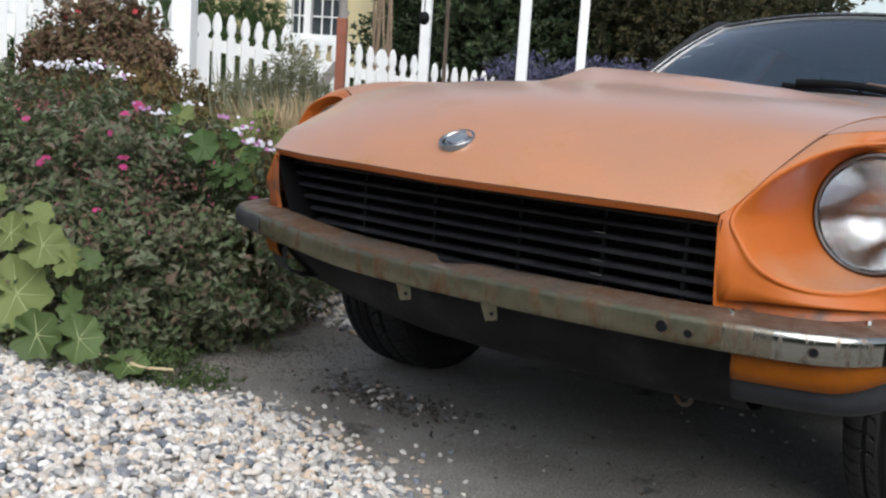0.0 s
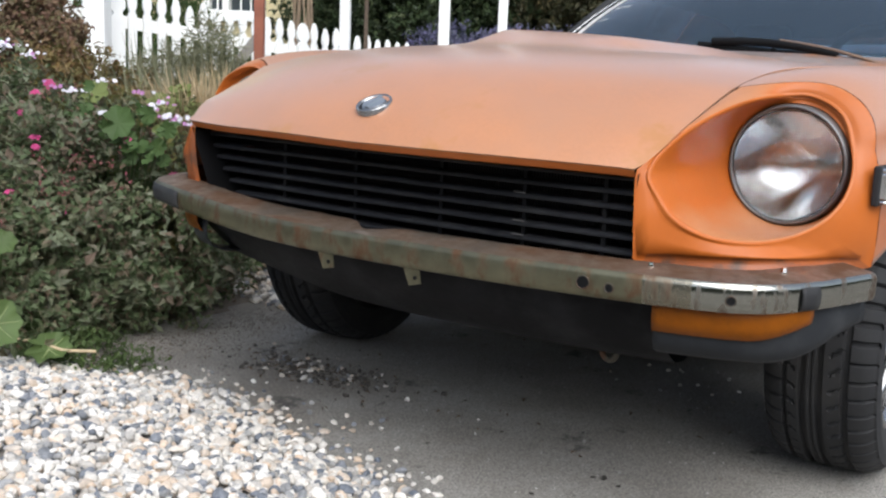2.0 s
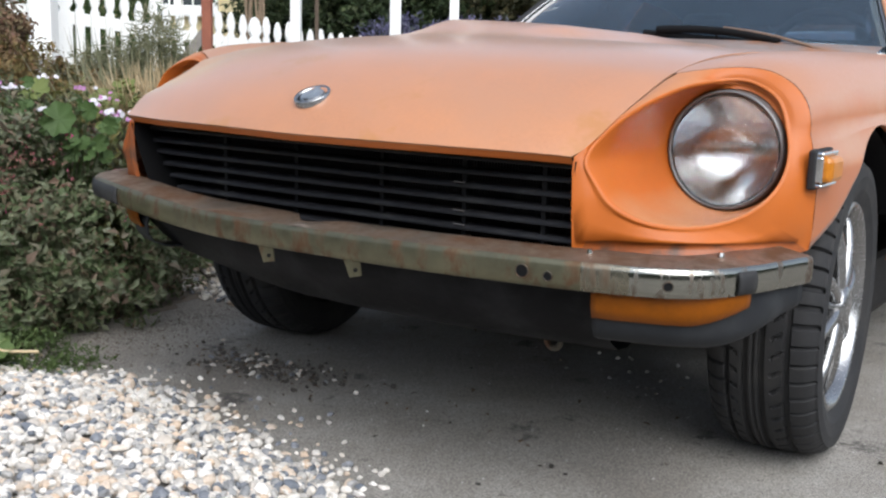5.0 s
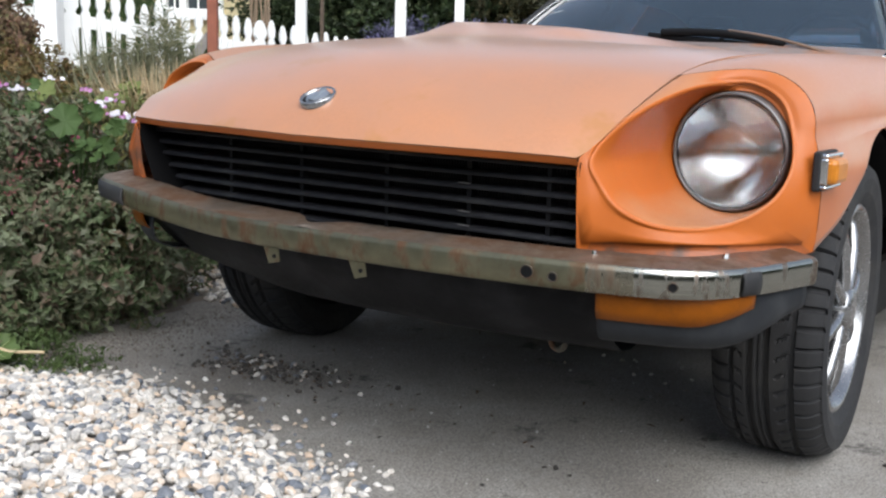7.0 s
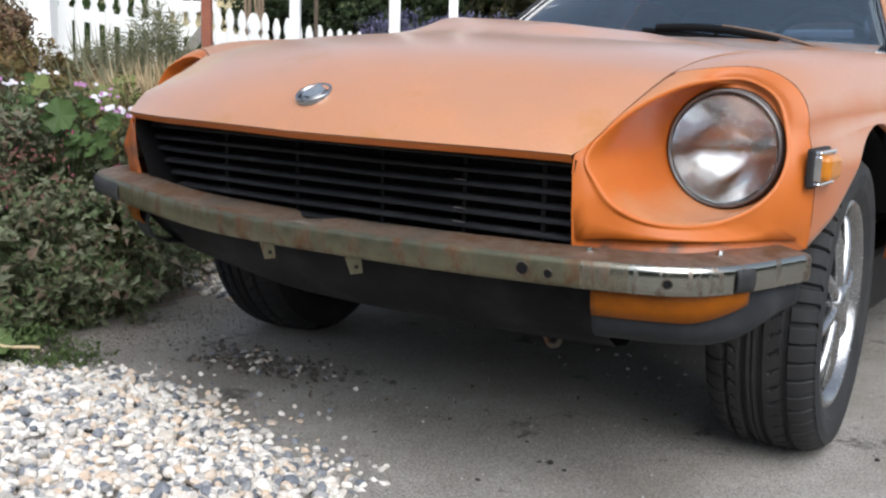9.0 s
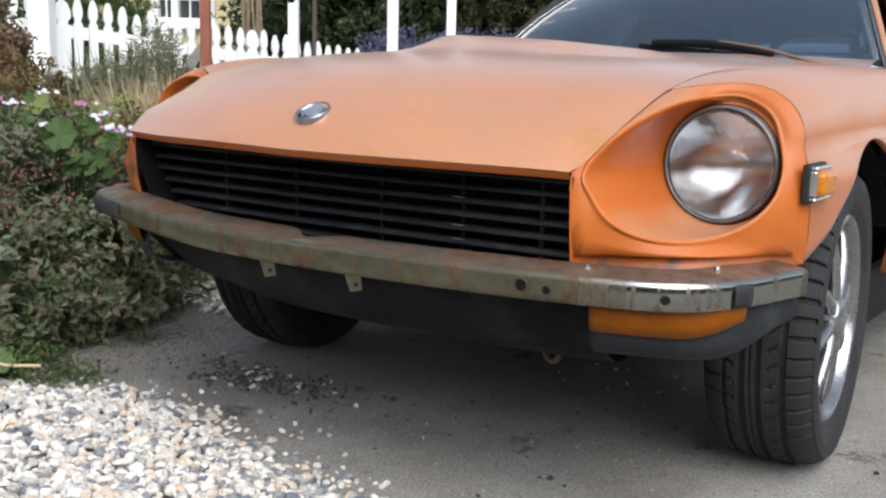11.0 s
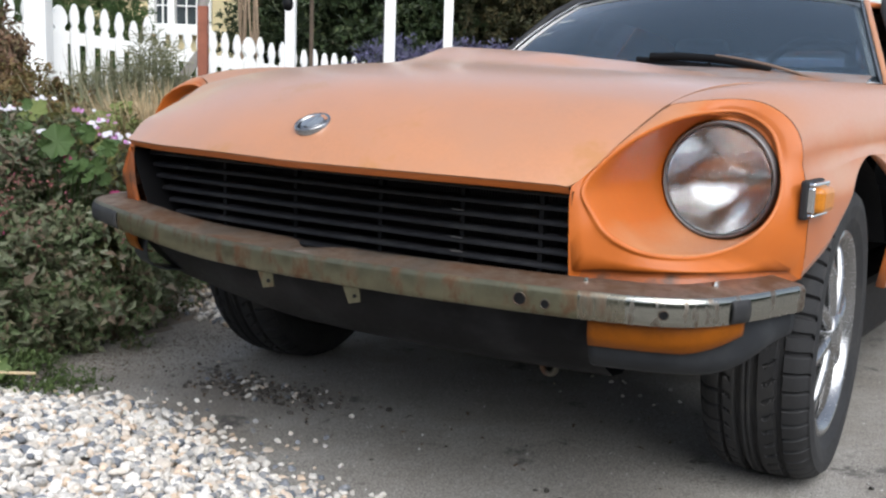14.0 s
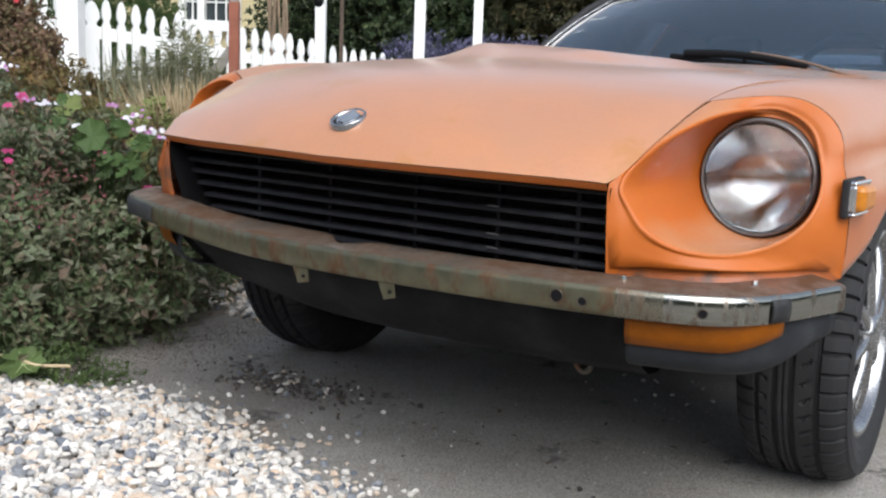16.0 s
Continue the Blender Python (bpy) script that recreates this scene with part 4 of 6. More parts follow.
for x0, x1, xb in ((0.50, 0.20, -0.05), (-0.08, -0.36, -0.56)):
    wiper = empty("wiper", None, car)
    a, b = ws_place(x0 / 0.632, -0.05), ws_place(x1 / 0.632, 0.13)
    pts = [a + (b - a) * f + np.array((0, -0.03, 0.010 + 0.010 * math.sin(math.pi * f))) for f in np.linspace(0, 1, 9)]
    part("wiper_arm", tube("wiper_arm", pts, 0.0055, 8, flat=0.8), ARM, wiper, "tarnished metal wiper arm")
    bm = bmesh.new()
    rod(bm, a + np.array((0, -0.03, -0.01)), a + np.array((0, -0.03, 0.016)), 0.013, 0.010, 12)
    part("pivot_cap", bm, BLACK, wiper)
    a, b = ws_place((x0 - 0.10) / 0.632, 0.005), ws_place(xb / 0.632, 0.085)
    pts = [a + (b - a) * f + np.array((0, -0.012, 0.006)) for f in np.linspace(0, 1, 11)]
    part("wiper_blade", tube("wiper_blade", pts, 0.0055, 8, flat=1.6), BLACK, wiper)
    yoke = [p + np.array((0.0, -0.008, 0.006 + 0.018 * math.sin(math.pi * k / 10))) for k, p in enumerate(pts)]
    part("blade_yoke", tube("blade_yoke", yoke[1:10], 0.0075, 8, flat=1.5), BLACK, wiper)
    for k in (2, 5, 8):
        bm = bmesh.new()
        rod(bm, pts[k], yoke[k] + np.array((0, 0, 0.008)), 0.007, 0.005, 8)
        part("blade_clip", bm, BLACK, wiper)
bm = bmesh.new()
box(bm, 0, 1.93, 0.78, 1.22, 0.35, 0.16)
part("dashboard", bm, BLACK, car, bevel=0.04)
for x in (-0.33, 0.33):
    bm = bmesh.new()
    box(bm, x, 2.62, 0.66, 0.44, 0.14, 0.46, Matrix.Rotation(radians(-14), 4, "X"))
    box(bm, x + 0.05, 2.69, 0.93, 0.22, 0.09, 0.12, Matrix.Rotation(radians(-14), 4, "X"))
    part("seat", bm, BLACK, car, bevel=0.04)
wheel_ring = [Vector((0.34, 2.14, 0.79)) + Vector((0.185 * math.cos(a), -0.07 * math.sin(a) * 0.9, 0.17 * math.sin(a))) for a in np.linspace(0, 6.2832, 32, endpoint=False)]
part("steering_wheel", tube("steering_wheel", wheel_ring, 0.014, 8, True), BLACK, car)
bm = bmesh.new()
box(bm, 0, 2.75, 0.46, 1.3, 2.3, 0.06)
box(bm, 0, 1.74, 0.6, 1.25, 0.04, 0.4)
part("cabin_floor", bm, BLACK, car)

# ---- planting and stones: many small pieces ----
rng = np.random.default_rng(7)


def ramp_material(name, stops, rough=0.6, bump=0.3, bump_scale=150.0, spec=0.4, random_ob=False):
    """Stones: a colour for each piece, with speckle."""
    m = bpy.data.materials.new(name)
    m.use_nodes = True
    n, l = m.node_tree.nodes, m.node_tree.links
    b = n["Principled BSDF"]
    geo = n.new("ShaderNodeNewGeometry")
    r = n.new("ShaderNodeValToRGB")
    els = r.color_ramp.elements
    els[0].position, els[0].color = stops[0][0], (*stops[0][1], 1)
    els[1].position, els[1].color = stops[-1][0], (*stops[-1][1], 1)
    for p, c in stops[1:-1]:
        els.new(p).color = (*c, 1)
    if random_ob:
        oi = n.new("ShaderNodeObjectInfo")
        l.new(oi.outputs["Random"], r.inputs["Fac"])
    else:
        l.new(geo.outputs["Random Per Island"], r.inputs["Fac"])
    t = n.new("ShaderNodeTexNoise")
    t.inputs["Scale"].default_value, t.inputs["Detail"].default_value = bump_scale, 5.0
    l.new(geo.outputs["Position"], t.inputs["Vector"])
    mr = n.new("ShaderNodeMapRange")
    mr.inputs["From Min"].default_value, mr.inputs["From Max"].default_value = 0.3, 0.7
    mr.inputs["To Min"].default_value, mr.inputs["To Max"].default_value = 0.8, 1.1
    l.new(t.outputs["Fac"], mr.inputs["Value"])
    hs = n.new("ShaderNodeHueSaturation")
    l.new(r.outputs["Color"], hs.inputs["Color"])
    l.new(mr.outputs["Result"], hs.inputs["Value"])
    l.new(hs.outputs["Color"], b.inputs["Base Color"])
    b.inputs["Roughness"].default_value = rough
    b.inputs["Specular IOR Level"].default_value = spec
    bn = n.new("ShaderNodeBump")
    bn.inputs["Strength"].default_value, bn.inputs["Distance"].default_value = bump, 0.001
    l.new(t.outputs["Fac"], bn.inputs["Height"])
    l.new(bn.outputs["Normal"], b.inputs["Normal"])
    return m


STONE_STOPS = [(0.0, (0.76, 0.725, 0.67)), (0.22, (0.66, 0.61, 0.54)), (0.34, (0.62, 0.47, 0.34)), (0.44, (0.54, 0.49, 0.43)), (0.56, (0.36, 0.35, 0.33)),
               (0.68, (0.13, 0.145, 0.17)), (0.76, (0.24, 0.25, 0.27)), (0.82, (0.62, 0.58, 0.52)), (1.0, (0.76, 0.73, 0.68))]
PEBBLE = ramp_material("mixed_pebbles", STONE_STOPS)
LOOSE = ramp_material("loose_pebble", STONE_STOPS, random_ob=True)


def quick_mesh(name, verts, faces, smooth=True):
    """A mesh from arrays: verts (n, 3), faces (m, k)."""
    me = bpy.data.meshes.new(name)
    nv, nf, k = len(verts), len(faces), faces.shape[1]
    me.vertices.add(nv)
    me.vertices.foreach_set("co", np.ascontiguousarray(verts, dtype=np.float32).ravel())
    me.loops.add(nf * k)
    me.loops.foreach_set("vertex_index", np.ascontiguousarray(faces, dtype=np.int32).ravel())
    me.polygons.add(nf)
    me.polygons.foreach_set("loop_start", np.arange(0, nf * k, k, dtype=np.int32))
    me.polygons.foreach_set("use_smooth", np.full(nf, smooth))
    me.update(calc_edges=True)
    return me


def ball(levels):
    bm = bmesh.new()
    bmesh.ops.create_icosphere(bm, subdivisions=levels, radius=1.0)
    v = np.array([x.co[:] for x in bm.verts])
    f = np.array([[x.index for x in q.verts] for q in bm.faces])
    bm.free()
    return v, f


def turns(n):
    """n random rotation matrices."""
    q = rng.normal(size=(n, 4))
    q /= np.linalg.norm(q, axis=1)[:, None]
    w, x, y, z = q.T
    return np.stack([1 - 2 * (y * y + z * z), 2 * (x * y - z * w), 2 * (x * z + y * w), 2 * (x * y + z * w), 1 - 2 * (x * x + z * z), 2 * (y * z - x * w),
                     2 * (x * z - y * w), 2 * (y * z + x * w), 1 - 2 * (x * x + y * y)], axis=1).reshape(n, 3, 3)


def pebbles(name, places, sizes, levels=2):
    """Rounded, uneven stones at the places."""
    v, f = ball(levels)
    n = len(places)
    r = turns(n)
    sc = np.stack([rng.uniform(0.8, 1.25, n), rng.uniform(0.65, 1.0, n), rng.uniform(0.5, 0.85, n)], axis=1) * sizes[:, None]
    k1, k2 = rng.normal(size=(n, 3)) * 1.6, rng.normal(size=(n, 3)) * 2.4
    lump = 1 + 0.16 * np.sin(v @ k1.T).T + 0.08 * np.sin(v @ k2.T + 1).T
    cut = rng.normal(size=(n, 5, 3))
    cut /= np.linalg.norm(cut, axis=2)[..., None]
    over = np.einsum("nkj,vj->nkv", cut, v) - 0.72
    body = v[None] - 0.85 * np.einsum("nkv,nkj->nvj", np.maximum(over, 0), cut)
    p = body * lump[..., None] * sc[:, None, :]
    p = np.einsum("nij,nvj->nvi", r, p)
    p[..., 2] *= 0.8
    p += places[:, None, :]
    faces = (f[None] + (np.arange(n) * len(v))[:, None, None]).reshape(-1, 3)
    return quick_mesh(name, p.reshape(-1, 3), faces, smooth=False)


DRIVE_Z = 0.020


def gravel_edge(x):
    """How far the gravel bank reaches over the driveway."""
    e = curve_table(x, [(-1.65, 0.25), (-1.2, 0.18), (-0.85, 0.16), (-0.70, 0.215), (-0.55, 0.225), (-0.39, 0.20), (-0.24, 0.175), (-0.075, 0.135), (0.10, 0.10), (0.22, 0.05), (0.45, -0.35), (0.75, -1.0)])
    return e + 0.015 * noise.noise((x * 9, 0.5, 0))


def gravel_height(x, y):
    d = gravel_edge(x) - y
    if y < -0.70:
        return DRIVE_Z - 0.012 + (gravel_height(x, -0.70) - DRIVE_Z + 0.012) * ease(y, -0.84, -0.70)
    return DRIVE_Z - 0.012 + 0.075 * ease(d, -0.02, 0.42) + 0.02 * ease(d, 0.3, 0.9) + 0.008 * noise.noise((x * 6, y * 6, 0))


def bank_sheet():
    rows = []
    for x in np.linspace(-1.62, 0.60, 90):
        e = gravel_edge(x)
        rows.append([(x, y, gravel_height(x, y)) for y in np.linspace(min(-0.84, e - 0.05), e, 70)])
    ob = part("gravel_bed", grid_mesh("gravel_bed", rows), GRIT)
    return tagged(ob, "earth under a bank of loose pale gravel", "gravel bed", kind="structure")


bank_sheet()
pts, sz = [], []
while len(pts) < 15500:
    x, y = rng.uniform(-1.62, 0.46), rng.uniform(-0.85, 0.26)
    d = gravel_edge(x) - y
    if d < -0.06 or (d < 0.03 and rng.random() > 0.45 + d * 6):
        continue
    s_ = rng.uniform(0.0068, 0.0142) * (1.3 if rng.random() < 0.12 else 1)
    pts.append((x, y, gravel_height(x, min(y, gravel_edge(x))) + rng.uniform(0.0, 0.016)))
    sz.append(s_)
ob = part("gravel", pebbles("gravel", np.array(pts), np.array(sz)), PEBBLE)
tagged(ob, "bank of loose white, grey and tan pebbles", "gravel", kind="stuff")
pts, sz = [], []
while len(pts) < 6000:
    x, y = rng.uniform(-2.5, -1.0), rng.uniform(0.9, 2.5)
    if x > -0.99 - 0.10 * ease(y, 0.8, 1.4) + 0.05 * noise.noise((y * 5, 0, 0)):
        continue
    pts.append((x, y, DRIVE_Z + 0.05 * ease(-x, 1.1, 1.6) + rng.uniform(0.0, 0.015)))
    sz.append(rng.uniform(0.008, 0.016))
ob = part("gravel", pebbles("gravel_path", np.array(pts), np.array(sz), 1), PEBBLE)
tagged(ob, "grey pebble path beside the parked car", "gravel", kind="stuff")

# single stones that rolled onto the driveway
stone_meshes = [pebbles("stone", np.zeros((1, 3)), np.array([1.0])) for _ in range(6)]
spots = [(-0.291, 0.53, 0.008), (-0.33, 0.32, 0.008), (-0.135, 0.34, 0.009), (-0.14, 0.31, 0.007), (0.30, 1.20, 0.007), (0.26, 1.10, 0.006), (0.36, 1.12, 0.006), (0.40, 1.28, 0.008), (0.18, 1.18, 0.005), (0.06, 0.42, 0.004)]
for _ in range(46):
    spots.append((rng.normal(-0.48, 0.13), rng.normal(0.50, 0.045), rng.uniform(0.004, 0.010)))
for _ in range(80):
    x = rng.uniform(-0.85, 0.2)
    spots.append((x, gravel_edge(x) + abs(rng.normal(0.02, 0.05)), rng.uniform(0.004, 0.009)))
for _ in range(9):
    spots.append((rng.uniform(0.0, 0.45), rng.normal(1.15, 0.08), rng.uniform(0.003, 0.007)))
for k, (x, y, r) in enumerate(spots):
    ob = part("stone", stone_meshes[k % 6], LOOSE)
    ob.matrix_basis = Matrix.Translation((x, y, DRIVE_Z + r * 0.45)) @ Matrix.Rotation(rng.uniform(0, 6.28), 4, "Z") @ Matrix.Diagonal((r, r, r, 1))
    tagged(ob, "loose pale pebble lying on the asphalt", "stone", "loose stones on the driveway")


# grit and a few dark clods on the driveway
n_grit = 5200
grit = np.stack([rng.uniform(-0.9, 2.0, n_grit), rng.uniform(-0.9, 2.6, n_grit), np.full(n_grit, DRIVE_Z + 0.0008)], axis=1)
grit = grit[[gravel_edge(p[0]) < p[1] for p in grit]]
GRAIN = ramp_material("driveway_grit", [(0.0, (0.10, 0.095, 0.09)), (0.35, (0.24, 0.23, 0.215)), (0.7, (0.36, 0.345, 0.32)), (0.93, (0.52, 0.50, 0.47)), (1.0, (0.66, 0.64, 0.60))], rough=0.8)
ob = part("grit", pebbles("grit", grit, rng.uniform(0.0010, 0.0026, len(grit)) * (1 + 0.8 * (rng.random(len(grit)) < 0.06)), 1), GRAIN)
tagged(ob, "fine pale and dark grit worn out of the asphalt", "grit", kind="stuff")
CLOD = material("dark_earth_clod", (0.05, 0.045, 0.038), rough=0.95, vary=0.4, scale=60, bump=0.5)
for x, y, r in ((0.39, 0.391, 0.011), (0.37, 0.383, 0.007), (0.429, 0.378, 0.006), (0.325, 0.233, 0.006), (0.891, 0.828, 0.01), (0.021, 0.306, 0.005), (-0.786, 0.56, 0.008), (-0.679, 0.506, 0.006), (-0.687, 0.579, 0.006), (-0.678, 0.429, 0.007), (-0.926, 0.418, 0.006)):
    ob = part("clod", pebbles("clod", np.zeros((1, 3)), np.array([1.0])), CLOD)
    ob.matrix_basis = Matrix.Translation((x, y, DRIVE_Z + r * 0.3)) @ Matrix.Rotation(rng.uniform(0, 6.28), 4, "Z") @ Matrix.Diagonal((r, r * 0.8, r * 0.6, 1))
    tagged(ob, "small dark clod of earth on the asphalt", "clod", "dark clods on the driveway")


# leaves
def leaves(name, bases, dirs, ups, lengths, widths, fold=0.25, curl=0.2, long=False):
    """Pointed leaves folded along the midrib: six corners, four triangles each."""
    n = len(bases)
    d = dirs / np.linalg.norm(dirs, axis=1)[:, None]
    s = np.cross(d, ups)
    s /= np.maximum(np.linalg.norm(s, axis=1), 1e-6)[:, None]
    u = np.cross(s, d)
    L, W = lengths[:, None], widths[:, None]
    mid = 0.45 if not long else 0.3
    p0 = bases
    p1 = bases + d * L * mid + s * W * 0.5 + u * W * fold
    p2 = bases + d * L * mid - u * L * curl * 0.2
    p3 = bases + d * L * mid - s * W * 0.5 + u * W * fold
    p4 = bases + d * L - u * L * curl
    v = np.stack([p0, p1, p2, p3, p4], axis=1).reshape(-1, 3)
    f = np.array([(0, 1, 2), (0, 2, 3), (1, 4, 2), (2, 4, 3)])
    faces = (f[None] + (np.arange(n) * 5)[:, None, None]).reshape(-1, 3)
    return quick_mesh(name, v, faces, smooth=False)


def unit(n):
    v = rng.normal(size=(n, 3))
    return v / np.linalg.norm(v, axis=1)[:, None]


def crown(name, lumps, sprigs, per, length, width, spread=0.03, depth=0.3, floor=0.0, fold=0.25, curl=0.25, uneven=0.10):
    """Sprigs of leaves near the skin of several uneven lumps: (x, y, z, rx, ry, rz)."""
    lumps = np.array(lumps, float)
    area = (lumps[:, 3] * lumps[:, 4] + lumps[:, 3] * lumps[:, 5])
    pick = rng.choice(len(lumps), sprigs, p=area / area.sum())
    dirs = unit(sprigs)
    bump = 1 + uneven * (np.sin(dirs[:, 0] * 7 + pick) + np.sin(dirs[:, 1] * 9 + 2 * pick) + 0.8 * np.sin(dirs[:, 2] * 11 + 3 * pick) + 0.5 * np.sin(dirs[:, 0] * 23 + dirs[:, 2] * 19 + pick))
    rad = (1 - depth * rng.random(sprigs) ** 1.7) * bump
    c = lumps[pick, :3] + dirs * lumps[pick, 3:] * rad[:, None]
    out = dirs / lumps[pick, 3:]
    out /= np.linalg.norm(out, axis=1)[:, None]
    keep = c[:, 2] > floor
    c, out = c[keep], out[keep]
    n = len(c)
    base = np.repeat(c, per, axis=0) + rng.normal(size=(n * per, 3)) * spread * 0.4
    axis = np.repeat(out + np.array((0, 0, 0.5)), per, axis=0)
    dd = axis * 0.55 + unit(n * per)
    ll = rng.uniform(0.6, 1.25, n * per) * length
    return leaves(name, base, dd, axis + 0.3 * unit(n * per), ll, ll * width / length * rng.uniform(0.8, 1.2, n * per), fold, curl)


def stems(bm, lumps, base_z, n, r=0.006):
    for k in range(n):
        l = lumps[k % len(lumps)]
        a = rng.uniform(0, 6.28)
        top = Vector((l[0] + 0.7 * l[3] * math.cos(a) * rng.random(), l[1] + 0.7 * l[4] * math.sin(a) * rng.random(), l[2] + 0.4 * l[5] * rng.random()))
        foot = Vector((l[0] + rng.normal() * 0.06, l[1] + rng.normal() * 0.06, base_z))
        rod(bm, foot, top, r, r * 0.4, 6)


def shrub(label, category, lumps, sprigs, per, length, width, mat, base_z=0.0, name="shrub", stem_n=40, stem_r=0.006, **kw):
    root = tagged(empty(name, Matrix.Translation((lumps[0][0], lumps[0][1], base_z))), label, category)
    inv = root.matrix_basis.inverted()
    me = crown("crown", lumps, sprigs, per, length, width, floor=base_z + 0.005, **kw)
    me.transform(inv)
    part("crown", me, mat, root)
    bm = bmesh.new()
    stems(bm, lumps, base_z, stem_n, stem_r)
    bm.transform(inv)
    part("stem", bm, TRUNK, root)
    return root


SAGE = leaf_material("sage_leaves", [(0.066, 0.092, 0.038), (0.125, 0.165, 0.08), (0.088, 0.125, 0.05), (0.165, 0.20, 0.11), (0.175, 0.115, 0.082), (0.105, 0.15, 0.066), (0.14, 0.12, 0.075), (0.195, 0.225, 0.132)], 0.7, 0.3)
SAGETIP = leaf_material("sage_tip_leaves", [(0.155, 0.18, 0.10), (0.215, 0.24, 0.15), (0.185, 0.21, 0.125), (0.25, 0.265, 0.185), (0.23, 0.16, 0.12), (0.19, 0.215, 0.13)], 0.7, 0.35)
BUD = leaf_material("faded_pink_buds", [(0.34, 0.12, 0.12), (0.44, 0.19, 0.18), (0.24, 0.10, 0.08), (0.48, 0.14, 0.20)], 0.6, 0.3)
MALLOW = leaf_material("mallow_leaves", [(0.17, 0.23, 0.075), (0.22, 0.27, 0.09), (0.29, 0.31, 0.11)], 0.6, 0.35)
# darker copy of the mallow green, with the low leaves' shade in the colour
SHADEMALLOW = leaf_material("shaded_mallow_leaves", [(0.060, 0.105, 0.032), (0.095, 0.14, 0.045), (0.075, 0.12, 0.038)], 0.55, 0.3)
VEIN = material("pale_leaf_rib", (0.38, 0.42, 0.20), rough=0.6, vary=0.1, bump=0.0)
FRESH = leaf_material("fresh_green_leaves", [(0.050, 0.095, 0.028), (0.075, 0.128, 0.04), (0.105, 0.16, 0.058)], 0.6, 0.35)
FERNY = leaf_material("weed_leaves", [(0.06, 0.095, 0.03), (0.105, 0.15, 0.05), (0.08, 0.118, 0.04)])
REDLEAF = leaf_material("red_brown_leaves", [(0.10, 0.07, 0.04), (0.20, 0.11, 0.075), (0.14, 0.135, 0.06), (0.26, 0.15, 0.095)])
RUSSET = leaf_material("olive_brown_leaves", [(0.13, 0.125, 0.045), (0.24, 0.15, 0.06), (0.17, 0.155, 0.055), (0.23, 0.12, 0.065), (0.15, 0.15, 0.06)])
OLIVE = leaf_material("olive_leaves", [(0.11, 0.13, 0.05), (0.20, 0.17, 0.055), (0.15, 0.17, 0.075)])
SILVER = leaf_material("silver_leaves", [(0.19, 0.20, 0.115), (0.30, 0.30, 0.19), (0.23, 0.24, 0.14), (0.40, 0.38, 0.26), (0.13, 0.15, 0.07)])
STRAW = leaf_material("dry_grass", [(0.48, 0.37, 0.22), (0.62, 0.50, 0.32), (0.38, 0.27, 0.14)])
DARKTREE = leaf_material("dark_tree_leaves", [(0.02, 0.032, 0.014), (0.05, 0.075, 0.03), (0.03, 0.05, 0.02), (0.10, 0.12, 0.055)], 0.45, 0.15)
BROWNTREE = leaf_material("brownish_tree_leaves", [(0.03, 0.035, 0.015), (0.06, 0.06, 0.025), (0.09, 0.07, 0.03)])
LILAC = leaf_material("lilac_flower_spikes", [(0.12, 0.11, 0.20), (0.20, 0.19, 0.32), (0.09, 0.10, 0.10), (0.15, 0.14, 0.25)])
LITTER = leaf_material("dry_leaf_scraps", [(0.06, 0.04, 0.025), (0.14, 0.09, 0.05), (0.03, 0.025, 0.02)])
PINK = leaf_material("pink_petals", [(0.62, 0.06, 0.22), (0.72, 0.12, 0.32), (0.50, 0.04, 0.14)], 0.5, 0.3)
REDPETAL = leaf_material("red_petals", [(0.58, 0.05, 0.05), (0.66, 0.10, 0.12)], 0.5, 0.3)
WHITEPETAL = leaf_material("white_petals", [(0.80, 0.80, 0.80), (0.78, 0.74, 0.80)], 0.5, 0.3)
MAUVE = leaf_material("mauve_petals", [(0.50, 0.20, 0.45), (0.60, 0.32, 0.55)], 0.5, 0.3)
GREENTREE = leaf_material("green_tree_leaves", [(0.04, 0.08, 0.02), (0.08, 0.13, 0.04), (0.06, 0.10, 0.03)])

SAGE_LUMPS = [(-1.82, 0.70, 0.30, 0.46, 0.48, 0.33), (-1.38, 0.52, 0.24, 0.40, 0.38, 0.29), (-1.72, 0.30, 0.30, 0.50, 0.42, 0.40), (-2.1, 0.55, 0.38, 0.55, 0.5, 0.32),
              (-1.95, 1.15, 0.26, 0.44, 0.44, 0.22), (-1.35, 0.22, 0.16, 0.34, 0.28, 0.26), (-2.35, 0.0, 0.39, 0.6, 0.5, 0.41), (-1.64, 1.0, 0.18, 0.30, 0.34, 0.25), (-1.41, 0.78, 0.09, 0.18, 0.20, 0.18), (-1.25, 0.47, 0.09, 0.16, 0.16, 0.16), (-1.42, -0.08, 0.10, 0.26, 0.18, 0.20), (-1.16, 0.12, 0.08, 0.20, 0.17, 0.15)]
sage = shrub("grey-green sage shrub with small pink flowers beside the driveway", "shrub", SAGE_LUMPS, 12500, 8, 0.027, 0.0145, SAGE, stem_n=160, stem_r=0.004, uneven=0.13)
# pale tip leaves skip the low lumps, so leaf colour carries the shade there
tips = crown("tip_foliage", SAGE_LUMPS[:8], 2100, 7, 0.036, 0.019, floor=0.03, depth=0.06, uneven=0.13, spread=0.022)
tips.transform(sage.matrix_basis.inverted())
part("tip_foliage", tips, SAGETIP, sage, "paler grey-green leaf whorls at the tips")


